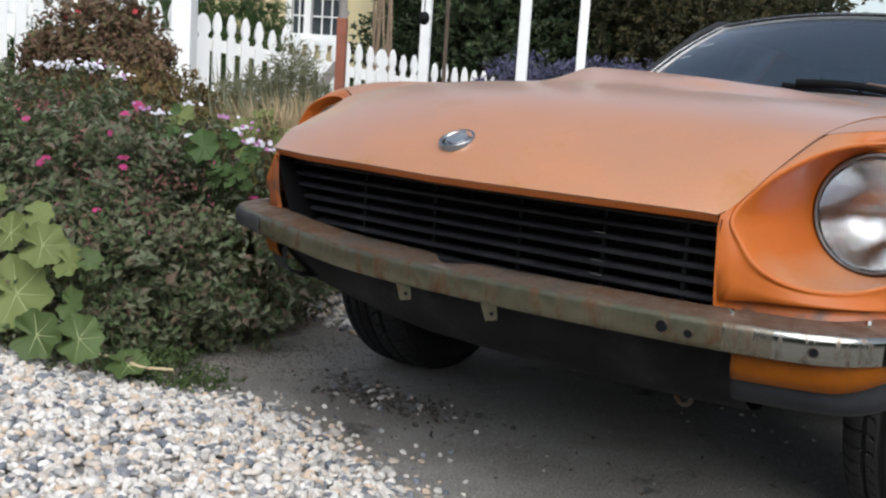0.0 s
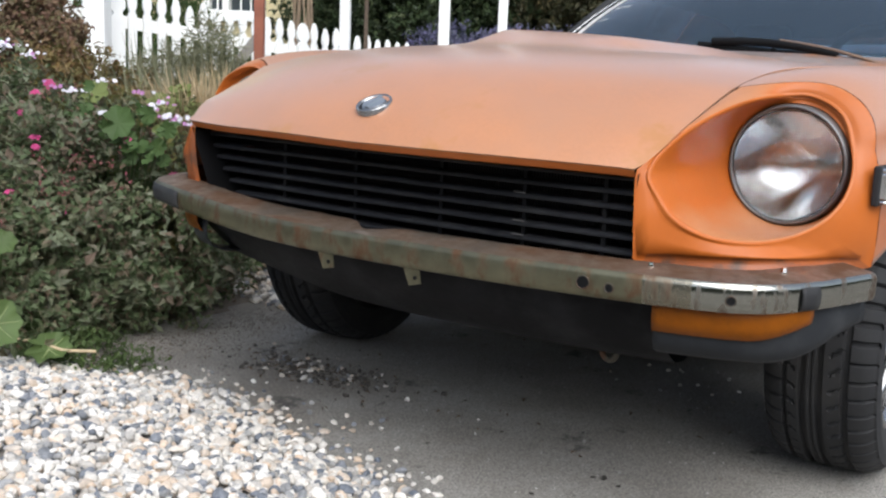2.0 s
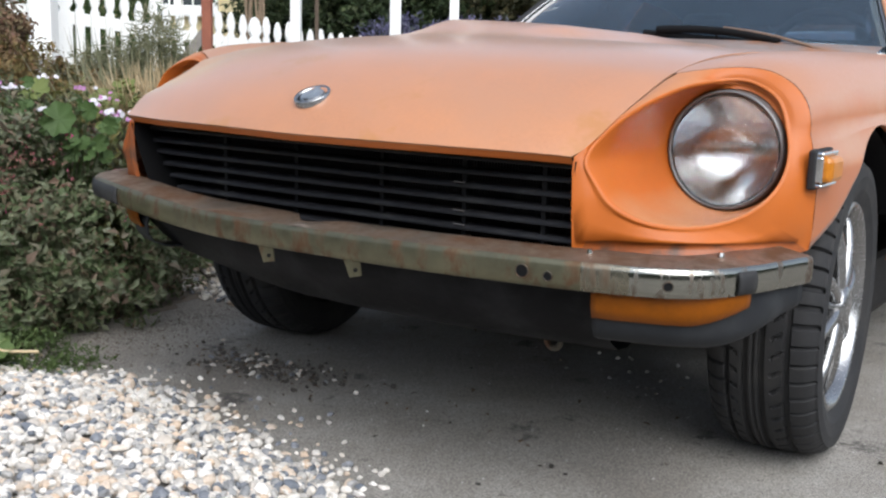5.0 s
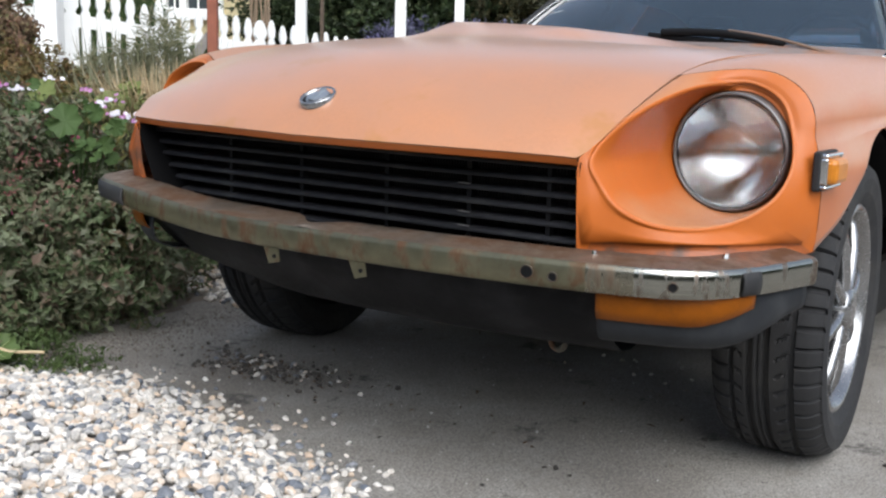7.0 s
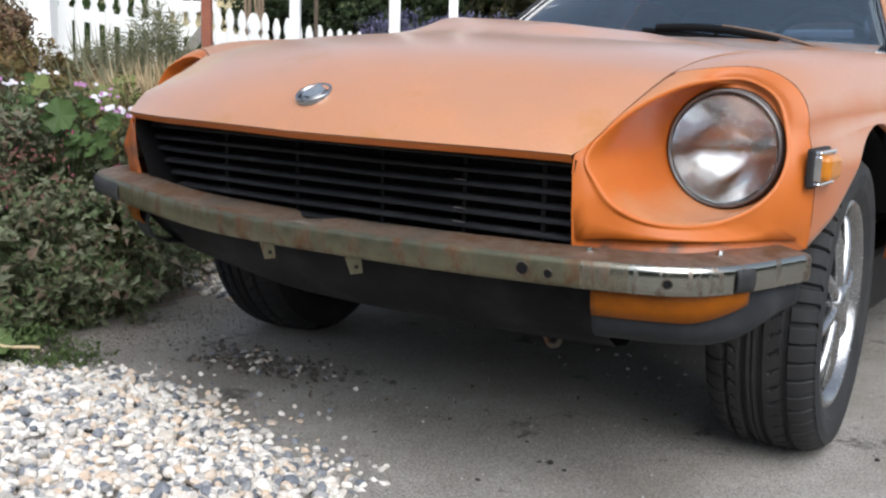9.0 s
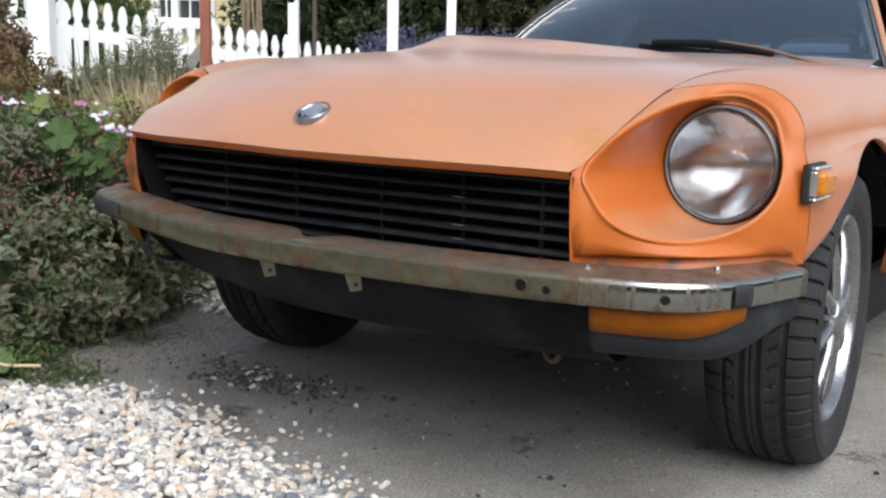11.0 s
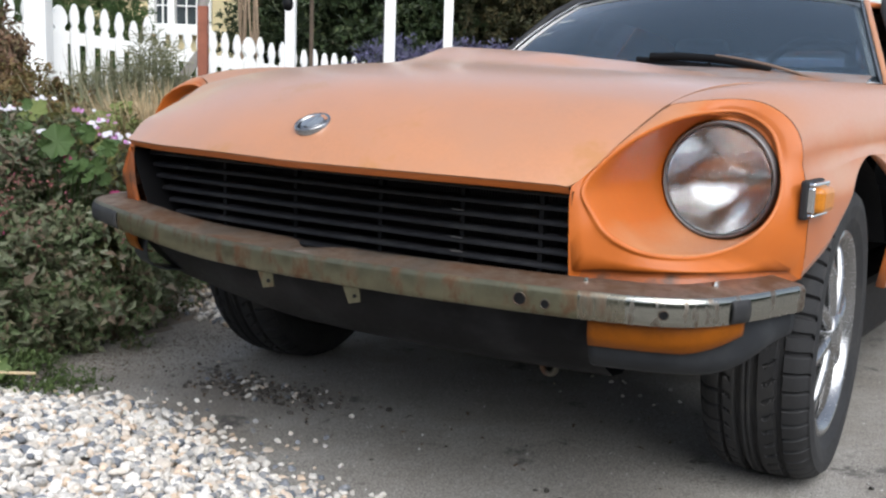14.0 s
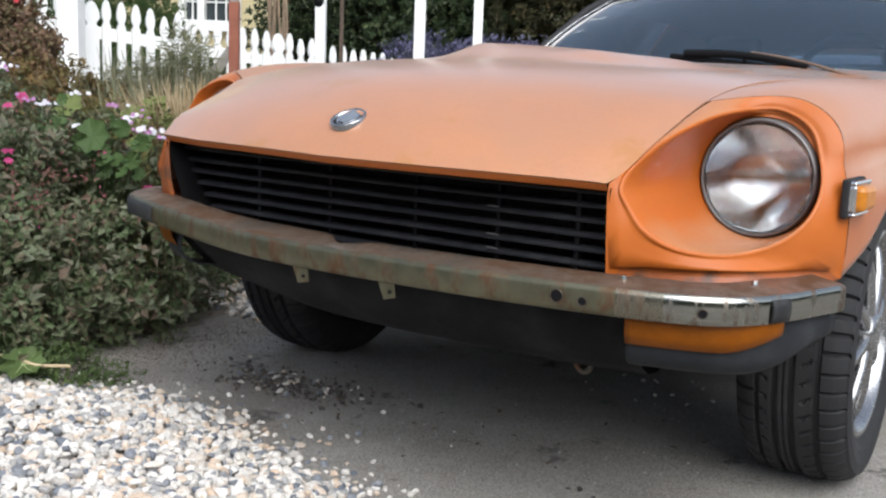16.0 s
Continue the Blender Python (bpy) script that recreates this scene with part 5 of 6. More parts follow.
def flower_mesh(name, petals, size, cup=0.12):
    a = np.linspace(0, 2 * math.pi, petals, endpoint=False)
    d = np.stack([np.cos(a), np.sin(a), np.full(petals, cup) + 0.12 * rng.normal(size=petals)], axis=1)
    return leaves(name, np.zeros((petals, 3)), d, np.tile((0, 0, 1.0), (petals, 1)), np.full(petals, size), np.full(petals, size * 1.15), 0.12, 0.25)


def scatter_flowers(label, category, mat, places, petals, size, group):
    protos = [flower_mesh("blossom", petals, size * f) for f in (0.85, 1.0, 1.15)]
    for me in protos:
        me.materials.append(mat)
    for k, p in enumerate(places):
        ob = new("flower", protos[k % 3])
        ob.matrix_basis = Matrix.Translation(p) @ Euler((rng.uniform(0.2, 1.3), 0, rng.uniform(0.2, 1.4))).to_matrix().to_4x4()
        tagged(ob, label, category, group)


def on_lumps(lumps, n, push=1.02, toward=(1.2, -1.3, 0.9)):
    """Places on the lumps' skin that look towards the driveway."""
    out = []
    while len(out) < n:
        l = lumps[rng.integers(len(lumps))]
        d = unit(1)[0]
        p = np.array(l[:3]) + d * np.array(l[3:]) * push
        if d @ (np.array(toward) - p) < 0.2 * np.linalg.norm(np.array(toward) - p) or p[2] < 0.34:
            continue
        if any(np.sum(((p - np.array(o[:3])) / np.array(o[3:])) ** 2) < 0.95 for o in lumps if o is not l):
            continue
        out.append(Vector(p))
    return out


BLOSSOMS = [Vector(p) for p in ((-1.45, 0.07, 0.535), (-1.425, 0.075, 0.55), (-1.36, 0.27, 0.555), (-1.35, 0.265, 0.53), (-1.22, 0.11, 0.43), (-1.24, 0.645, 0.44), (-1.20, 0.455, 0.555), (-1.42, 0.27, 0.62), (-1.62, 0.48, 0.69))]
scatter_flowers("small bright pink blossom on the sage shrub", "flower", PINK, BLOSSOMS + on_lumps(SAGE_LUMPS, 8), 6, 0.0165, "pink sage blossoms")

buds = np.array([b[:] for b in on_lumps(SAGE_LUMPS, 210, 1.06)])
buds = np.repeat(buds, 7, axis=0) + rng.normal(size=(1470, 3)) * 0.008
ob = part("faded_buds", leaves("faded_buds", buds, unit(1470) + np.array((0, 0, 0.4)), unit(1470), rng.uniform(0.007, 0.015, 1470), rng.uniform(0.004, 0.008, 1470)), BUD)
tagged(ob, "faded dull pink bud clusters on the sage", "buds", kind="stuff")

# broad mallow leaves
def mallow_leaf_mesh(name, r):
    """A round, scalloped leaf, crumpled between its seven ribs."""
    rings, seg = 7, 56
    rows = []
    k1, k2 = rng.uniform(0, 6.28), rng.uniform(0, 6.28)
    for k in range(rings + 1):
        f = k / rings
        row = []
        for j in range(seg):
            a = 2 * math.pi * j / seg
            lobe = 1 + 0.08 * math.cos(7 * a) * f + 0.04 * math.sin(2 * a + k1) * f + 0.03 * math.sin(21 * a + k2) * f * f
            notch = 1 - 0.75 * f * math.exp(-((a - math.pi) / 0.26) ** 2)
            rr = r * f * lobe * notch + 0.0005
            rib = -0.07 * f * (1 - abs(math.sin(3.5 * a))) ** 2
            row.append((rr * math.cos(a), rr * math.sin(a), r * (0.20 * f * f + rib + 0.07 * math.sin(3 * a + k1) * f * f + 0.04 * math.sin(9 * a + k2) * f ** 3)))
        rows.append(row)
    return grid_mesh(name, rows, wrap_v=True)


def mallow_veins(name, r):
    """The pale ribs of such a leaf."""
    bm = bmesh.new()
    for k in range(7):
        a = 2 * math.pi * k / 7
        if abs(a - math.pi) < 0.5:
            continue
        d = Vector((math.cos(a), math.sin(a), 0))
        pts = [d * r * f + Vector((0, 0, r * (0.20 * f * f - 0.07 * f) + 0.0012)) for f in (0.02, 0.3, 0.6, 0.88)]
        for p, q, w in zip(pts, pts[1:], (0.020, 0.014, 0.008)):
            rod(bm, p, q, r * w, r * w * 0.65, 5)
    return bm


def mallow(label, places, base, mat=MALLOW, stalk=0.004):
    root = tagged(empty("mallow", Matrix.Translation(base)), label, "plant")
    for x, y, z, r, rx, rz in places:
        me = mallow_leaf_mesh("leaf", r)
        lf = part("leaf", me, mat, root)
        m = Matrix.Translation((x, y, z)) @ Euler((rx, 0, rz)).to_matrix().to_4x4()
        lf.matrix_basis = root.matrix_basis.inverted() @ m
        if r > 0.05:
            part("vein", mallow_veins("vein", r), VEIN, lf, "pale leaf rib")
        bm = bmesh.new()
        rod(bm, Vector(base), Vector((x, y, z)), stalk, stalk * 0.75, 6)
        bm.transform(root.matrix_basis.inverted())
        part("stalk", bm, mat, root)
    return root


mallow("broad pale green mallow leaves over the gravel edge", [(-1.198, -0.121, 0.233, 0.091, 1.15, 0.75), (-1.142, -0.083, 0.362, 0.057, 1.2, 1.1), (-1.077, -0.046, 0.325, 0.042, 1.0, 0.3), (-1.309, -0.083, 0.367, 0.056, 1.0, 0.4), (-1.235, -0.046, 0.422, 0.039, 0.8, 0.9), (-1.401, -0.195, 0.247, 0.069, 1.0, 0.5), (-1.383, -0.102, 0.450, 0.046, 0.7, 0.6)], (-1.45, 0.10, 0.02))
mallow("mallow leaves by the gravel, coloured deep green for shade", [(-1.077, -0.130, 0.154, 0.063, 1.25, 0.6), (-0.929, -0.102, 0.172, 0.056, 1.1, 1.2), (-1.012, -0.074, 0.237, 0.042, 1.2, 0.2), (-0.985, -0.046, 0.348, 0.030, 1.0, 1.0), (-1.290, -0.195, 0.145, 0.056, 1.1, 0.8)], (-1.28, 0.08, 0.02), SHADEMALLOW)
mallow("dark mallow leaf lying on the gravel", [(-0.93, 0.03, 0.085, 0.055, 0.35, 0.9)], (-1.02, 0.06, 0.05), SHADEMALLOW)
mallow("broad green mallow leaves growing through the sage", [(-1.48, 0.78, 0.62, 0.055, 0.8, 0.6), (-1.40, 0.86, 0.60, 0.05, 1.0, 0.9), (-1.52, 0.88, 0.66, 0.05, 0.7, 0.3), (-1.38, 0.72, 0.54, 0.045, 1.1, 0.6), (-1.60, 0.62, 0.66, 0.05, 0.8, 0.4), (-1.95, 0.1, 0.74, 0.06, 0.8, 0.4)], (-1.55, 0.8, 0.05))
shrub("low green ferny weeds along the gravel", "weeds", [(-0.95, 0.15, 0.03, 0.11, 0.09, 0.075), (-1.08, 0.09, 0.04, 0.13, 0.11, 0.09), (-0.85, 0.22, 0.02, 0.06, 0.05, 0.04)], 620, 6, 0.019, 0.0065, FERNY, name="weeds", stem_n=20, stem_r=0.002)
twig = part("twig", tube("twig", [(-1.06, -0.02, 0.10), (-0.98, 0.03, 0.095), (-0.90, 0.05, 0.085), (-0.84, 0.10, 0.085)], 0.004, 6), STRAW)
tagged(twig, "pale dry twig lying on the gravel", "twig")


def tall_grass(label, cx, cy, base_z, top, rad, n, mat, wide=0.006, lean=0.35, category="grass"):
    a = rng.uniform(0, 6.28, n)
    r = rad * np.sqrt(rng.random(n))
    base = np.stack([cx + r * np.cos(a), cy + r * np.sin(a), np.full(n, base_z)], axis=1)
    d = np.stack([rng.normal(0, lean, n) + 0.15 * np.cos(a), rng.normal(0, lean, n) + 0.15 * np.sin(a), np.ones(n)], axis=1)
    L = (top - base_z) * rng.uniform(0.55, 1.1, n)
    me = leaves("grass", base, d, unit(n), L, np.full(n, wide) * rng.uniform(0.7, 1.4, n), 0.2, 0.12, long=True)
    ob = part("grass", me, mat)
    return tagged(ob, label, category, kind="stuff")


n_clod = 130
clods = np.stack([rng.normal(-0.48, 0.12, n_clod), rng.normal(0.50, 0.05, n_clod), np.full(n_clod, DRIVE_Z + 0.003)], axis=1)
ob = part("soil_crumbs", pebbles("soil_crumbs", clods, rng.uniform(0.004, 0.012, n_clod), 1), material("dark_earth_crumbs", (0.065, 0.058, 0.05), rough=0.95, vary=0.5, scale=40, bump=0.5))
tagged(ob, "crumbs of dark brown earth on the asphalt", "soil", kind="stuff")
n_dust = 4200
away = rng.exponential(0.16, n_dust)
dust = np.stack([-1.06 + 0.04 * rng.normal(size=n_dust) + 0.9 * away, rng.uniform(0.22, 1.15, n_dust) - 0.1 * away, np.full(n_dust, DRIVE_Z + 0.0008)], axis=1)
dust = dust[[gravel_edge(p[0]) + 0.01 < p[1] for p in dust]]
ob = part("soil_crumbs", pebbles("soil_dust", dust, 0.0009 + 0.0028 * rng.random(len(dust)) ** 2.5, 1), material("brown_earth_dust", (0.105, 0.086, 0.068), rough=0.95, vary=0.5, scale=30, bump=0.4))
tagged(ob, "brown earth crumbs spilled from the planting bed", "soil", kind="stuff")
n_lit = 170
lit = np.stack([np.concatenate([rng.normal(-0.50, 0.12, 110), rng.uniform(-0.9, 0.6, 60)]), np.concatenate([rng.normal(0.50, 0.05, 110), rng.uniform(0.3, 1.3, 60)]), np.full(n_lit, DRIVE_Z + 0.004)], axis=1)
lit_dir = np.stack([rng.normal(size=n_lit), rng.normal(size=n_lit), 0.12 * rng.normal(size=n_lit)], axis=1)
ob = part("leaf_litter", leaves("leaf_litter", lit, lit_dir, np.tile((0.1, 0.0, 1.0), (n_lit, 1)), rng.uniform(0.008, 0.024, n_lit), rng.uniform(0.004, 0.010, n_lit)), LITTER)
tagged(ob, "dry brown leaf scraps on the asphalt", "leaf litter", kind="stuff")

# plants behind the shrub
p = garden(-1.20, 4.1)
shrub("silvery green lavender clump with thin leaves", "shrub", [(p.x, p.y, 0.52, 0.24, 0.24, 0.30), (p.x - 0.2, p.y - 0.1, 0.45, 0.2, 0.2, 0.26), (p.x + 0.05, p.y + 0.03, 0.61, 0.14, 0.14, 0.30)], 1300, 8, 0.060, 0.0045, SILVER, base_z=0.10, stem_n=60)
tall_grass("silvery upright stems in the lavender clump", p.x - 0.03, p.y, 0.15, 0.83, 0.22, 520, SILVER, 0.004, 0.13)
p = garden(-0.99, 3.5)
tall_grass("tuft of dry straw-coloured grass", p.x, p.y, 0.42, 0.77, 0.10, 900, STRAW, 0.0045, 0.42)
p = garden(-2.12, 4.5)
RED_LUMPS = [(p.x, p.y, 0.80, 0.26, 0.26, 0.30), (p.x + 0.10, p.y + 0.06, 0.74, 0.21, 0.21, 0.28), (p.x - 0.20, p.y - 0.12, 0.72, 0.16, 0.16, 0.24), (p.x, p.y, 0.45, 0.32, 0.32, 0.3)]
shrub("red-brown leafed bush with a few red flowers", "shrub", RED_LUMPS, 3200, 8, 0.032, 0.017, REDLEAF, base_z=0.10, stem_n=60)
scatter_flowers("small red geranium flower", "flower", REDPETAL, on_lumps(RED_LUMPS, 6), 6, 0.014, "red flowers")
p = garden(-1.80, 4.1)
shrub("olive-brown low bush with reddish leaf tips", "shrub", [(p.x, p.y, 0.48, 0.20, 0.20, 0.32), (p.x + 0.17, p.y + 0.10, 0.50, 0.18, 0.18, 0.27), (p.x + 0.30, p.y + 0.17, 0.49, 0.14, 0.14, 0.25), (p.x - 0.25, p.y - 0.20, 0.40, 0.22, 0.22, 0.30)], 2600, 8, 0.028, 0.013, RUSSET, base_z=0.08, stem_n=40)
DAISY, MAUVES = [], []
for a, b, z, spread, n_white, n_mauve in ((-1.89, 3.6, 0.795, 0.03, 16, 0), (-1.80, 3.6, 0.805, 0.04, 28, 0), (-1.72, 3.6, 0.80, 0.03, 16, 2), (-1.59, 3.5, 0.775, 0.03, 8, 2), (-1.29, 3.15, 0.68, 0.022, 9, 1), (-1.26, 3.3, 0.705, 0.015, 4, 0),
                                          (-1.13, 2.95, 0.625, 0.012, 4, 0), (-1.02, 3.0, 0.64, 0.018, 10, 2), (-0.965, 3.0, 0.615, 0.020, 10, 9), (-0.93, 3.0, 0.60, 0.016, 6, 9), (-1.34, 3.1, 0.69, 0.02, 0, 5), (-1.09, 3.1, 0.68, 0.015, 1, 5), (-1.0, 3.05, 0.655, 0.03, 2, 6)):
    for k in range(n_white + n_mauve):
        q = garden(a + spread * rng.normal(), b + spread * rng.normal(), z + 0.22 * spread * rng.normal())
        (DAISY if k < n_white else MAUVES).append(q)
scatter_flowers("white daisy flower above the shrub", "flower", WHITEPETAL, DAISY, 9, 0.0082, "white daisies")
scatter_flowers("mauve daisy flower above the shrub", "flower", MAUVE, MAUVES, 8, 0.0066, "mauve daisies")
FRESH_AT = [(-1.35, 0.46, 0.635), (-1.24, 0.47, 0.61), (-1.16, 0.48, 0.585), (-1.10, 0.50, 0.555), (-1.17, 0.47, 0.54)]
fresh = [(x + 0.045 * rng.normal(), y + 0.02 * rng.normal(), z - 0.012 + 0.032 * rng.normal(), rng.uniform(0.012, 0.028), rng.uniform(0.2, 1.9), rng.uniform(0.0, 1.5)) for x, y, z in FRESH_AT for _ in range(5)] + [(-1.22, 0.44, 0.60, 0.046, 1.25, 0.7)]
mallow("fresh green mallow leaves by the car's nose", fresh, (-1.50, 0.62, 0.05), FRESH, 0.002)
daisy_lumps = [(garden(a, 3.35).x, garden(a, 3.35).y, 0.42, 0.24, 0.24, 0.24) for a in (-2.1, -1.75, -1.4, -1.1)]
shrub("green daisy foliage behind the sage", "shrub", daisy_lumps, 1500, 8, 0.035, 0.010, OLIVE, base_z=0.05, stem_n=40)

# ---- fence, posts, house, trees ----
def picket_mesh(h):
    """A white picket with a turned, pointed head."""
    prof = [(0.029, 0.0), (0.029, h - 0.165), (0.019, h - 0.15), (0.019, h - 0.135), (0.031, h - 0.11), (0.031, h - 0.07), (0.017, h - 0.02), (0.003, h)]
    bm = bmesh.new()
    loop = [(x, z) for x, z in prof] + [(-x, z) for x, z in reversed(prof)]
    vs = [bm.verts.new((x, -0.009, z)) for x, z in loop]
    f = bm.faces.new(vs)
    r = bmesh.ops.extrude_face_region(bm, geom=[f])
    for v in r["geom"]:
        if isinstance(v, bmesh.types.BMVert):
            v.co.y += 0.018
    bmesh.ops.recalc_face_normals(bm, faces=bm.faces)
    me = bpy.data.meshes.new("picket")
    bm.to_mesh(me)
    bm.free()
    me.materials.append(WHITE)
    return me


FENCE_TOP = [(0, 1.55), (3.76, 1.194), (6.65, 0.908)]


def build_fence():
    a0, a1 = Vector((-5.0, 4.05)), Vector((-0.62, 9.06))
    run = (a1 - a0).length
    d = (a1 - a0) / run
    root = tagged(empty("picket_fence"), "white painted picket fence with pointed pickets", "fence")
    me = picket_mesh(1.0)
    start = garden(a0.x, a0.y)
    end = garden(a1.x, a1.y)
    ang = math.atan2(end.y - start.y, end.x - start.x)
    n = int((run - 0.066) / 0.1085)
    for k in range(n + 1):
        s = 0.066 + k * 0.1085
        q = a0 + d * s
        z_top = table(s, FENCE_TOP)
        pk = new("picket", me)
        pk.parent = root
        p = garden(q.x, q.y, z_top - 1.0 + 0.012 * rng.normal())
        broad = 1.7 if k in (34, 48) else 1.0
        pk.matrix_basis = Matrix.Translation(p) @ Matrix.Rotation(ang + 0.02 * rng.normal(), 4, "Z") @ Matrix.Diagonal((broad, broad, 1, 1))
    for low in (0.26, 0.79):
        for k in range(8):
            bm = bmesh.new()
            f0, f1 = k / 8, (k + 1) / 8
            za, zb = (table(run * f, FENCE_TOP) - 1.0 + low for f in (f0, f1))
            q0, q1 = garden(*(a0 + d * run * f0), za), garden(*(a0 + d * run * f1), zb)
            c = (q0 + q1) / 2 + Vector((-math.sin(ang), math.cos(ang), 0)) * 0.03
            slope = math.atan2(zb - za, (q1 - q0).to_2d().length)
            box(bm, c.x, c.y, c.z, (q1 - q0).length, 0.035, 0.08, Matrix.Rotation(ang, 4, "Z") @ Matrix.Rotation(-slope, 4, "Y"))
            part("rail", bm, WHITE, root)


build_fence()


def post(label, a, b, base, top, w, mat, category="post"):
    p = garden(a, b)
    bm = bmesh.new()
    box(bm, 0, 0, (top - base) / 2, w, w, top - base)
    ob = part("post", bm, mat, None, bevel=0.006)
    ob.matrix_basis = Matrix.Translation((p.x, p.y, base)) @ Matrix.Rotation(0.61, 4, "Z")
    return tagged(ob, label, category)


for a, b, w in ((-0.94, 6.2, 0.06), (-0.362, 6.1, 0.062), (-0.033, 6.3, 0.055)):
    ob = post("white painted wooden arbor post", a, b, -0.02, 2.7, w, WHITE)
    ob["group"] = "white arbor posts"
post("broad white gate post beside the fence", -2.55, 6.6, 0.0, 2.6, 0.13, WHITE)
stake = post("thin dark garden stake with curved wire hooks", -0.793, 6.0, -0.02, 1.9, 0.022, TRUNK, "stake")

red = garden(-1.143, 4.9)
bm = bmesh.new()
box(bm, 0, 0, 0.545, 0.044, 0.044, 1.09)
rp = part("garden_post", bm, REDWOOD, None, bevel=0.004)
rp.matrix_basis = Matrix.Translation((red.x, red.y, 0.0)) @ Matrix.Rotation(0.61, 4, "Z")
tagged(rp, "red-brown wooden garden post with a carved pale top", "post")
bm = bmesh.new()
for k in range(5):
    rod(bm, (0, 0, 1.09 + 0.02 * k), (0.028 * math.cos(k * 1.3), 0.028 * math.sin(k * 1.3), 1.12 + 0.035 * k), 0.016, 0.006, 8)
rod(bm, (0, 0, 1.088), (0, 0, 1.32), 0.022, 0.012, 12)
part("carved_top", bm, GREYWOOD, rp)
bm = bmesh.new()
box(bm, -0.115, -0.02, 0.73, 0.36, 0.016, 0.045, Matrix.Rotation(0.17, 4, "Z") @ Matrix.Rotation(-0.95, 4, "Y"))
part("brace", bm, GREYWOOD, rp)

# hanging ornament and wire hooks by the arbor
q = garden(-0.91, 5.9)
orn = tagged(empty("hanging_feeder", Matrix.Translation((q.x, q.y, 1.17))), "dark round hanging feeder on a wire", "bird feeder")
bm = bmesh.new()
bmesh.ops.create_uvsphere(bm, u_segments=16, v_segments=10, radius=0.030, matrix=Matrix.Diagonal((1, 1, 1.25, 1)))
part("globe", bm, BLACK, orn)
part("wire", tube("wire", [(0, 0, 0.04), (0.0, 0, 0.3), (0.0, 0.0, 0.9), (-0.08, 0.12, 1.05), (-0.184, 0.235, 1.08)], 0.003, 6), BLACK, orn)
q = garden(-0.77, 6.0)
for k, (w, h) in enumerate(((0.10, 0.0), (-0.10, 0.05))):
    pts_ = [(q.x + GX.x * w * t, q.y + GX.y * w * t, 1.30 + h + 0.30 * t * t) for t in np.linspace(0, 1, 9)]
    hk = tube("wire_hook", pts_, 0.004, 6)
    hk.transform(stake.matrix_basis.inverted())
    part("wire_hook", hk, GREYWOOD, stake, "thin curved wire")


def wall_box(bm, a0, a1, b0, b1, z0, z1):
    c = (garden(a0, b0) + garden(a1, b1)) / 2
    box(bm, c.x, c.y, (z0 + z1) / 2, abs(a1 - a0), abs(b1 - b0), z1 - z0, Matrix.Rotation(math.atan2(GX.y, GX.x), 4, "Z"))


def build_house():
    house = tagged(empty("house", Matrix.Translation(garden(-5, 11))), "cream stucco house with white-framed windows", "house")
    inv = house.matrix_basis.inverted()

    def add(name, bm, mat, parent=house, label="", bevel=0.0):
        bm.transform(inv)
        return part(name, bm, mat, parent, label, bevel=bevel)

    wins = [(-3.11, -2.47, 1.18, 2.6), (-5.6, -4.5, 1.62, 2.6), (-7.4, -6.3, 1.5, 2.6)]
    bm = bmesh.new()
    edges = [-9.0] + [v for w in sorted(wins) for v in w[:2]] + [-2.10]
    spans = [(edges[k], edges[k + 1], 11.0, 11.2, -0.05, 3.2) for k in range(0, len(edges), 2)]
    spans += [(-2.30, -2.10, 11.2, 16, -0.05, 3.2), (-9.0, -2.30, 15.8, 16, -0.05, 3.2)]
    for a0, a1, z0, z1 in wins:
        spans += [(a0, a1, 11.0, 11.2, -0.05, z0), (a0, a1, 11.0, 11.2, z1, 3.2)]
    bm.free()
    for sp in spans:
        bm = bmesh.new()
        wall_box(bm, *sp)
        add("wall", bm, CREAM)
    bm = bmesh.new()
    wall_box(bm, -9.4, -1.75, 10.5, 16.4, 3.2, 3.32)
    wall_box(bm, -8.6, -2.6, 11.6, 15.4, 3.32, 4.0)
    add("roof", bm, SHINGLE, bevel=0.02)
    for a0, a1, z0, z1 in wins:
        bm = bmesh.new()
        t = 0.06
        for q0, q1, y0, y1 in ((a0, a0 + t, z0, z1), (a1 - t, a1, z0, z1), (a0 + t, a1 - t, z0, z0 + t), (a0 + t, a1 - t, z1 - t, z1)):
            wall_box(bm, q0, q1, 10.95, 11.08, y0, y1)
        split = a0 + (a1 - a0) * 0.36
        wall_box(bm, split - 0.035, split + 0.035, 10.95, 11.08, z0 + t, z1 - t)
        win = add("window", bm, WHITE)
        for q0, q1, cols in ((a0 + t, split - 0.035, 2), (split + 0.035, a1 - t, 3)):
            bm = bmesh.new()
            wall_box(bm, q0, q1, 11.05, 11.06, z0 + t, z1 - t)
            add("pane", bm, DARKPANE, win)
            bm = bmesh.new()
            for c in range(1, cols):
                x = q0 + (q1 - q0) * c / cols
                wall_box(bm, x - 0.007, x + 0.007, 11.02, 11.045, z0 + t, z1 - t)
            for r in range(1, 7):
                z = z0 + t + (z1 - z0 - 2 * t) * r / 7
                wall_box(bm, q0, q1, 11.023, 11.042, z - 0.007, z + 0.007)
            add("glazing_bar", bm, WHITE, win)
        bm = bmesh.new()
        wall_box(bm, a0 - 0.05, a1 + 0.05, 10.9, 11.0, z0 - 0.05, z0)
        add("window_sill", bm, WHITE, win)


build_house()


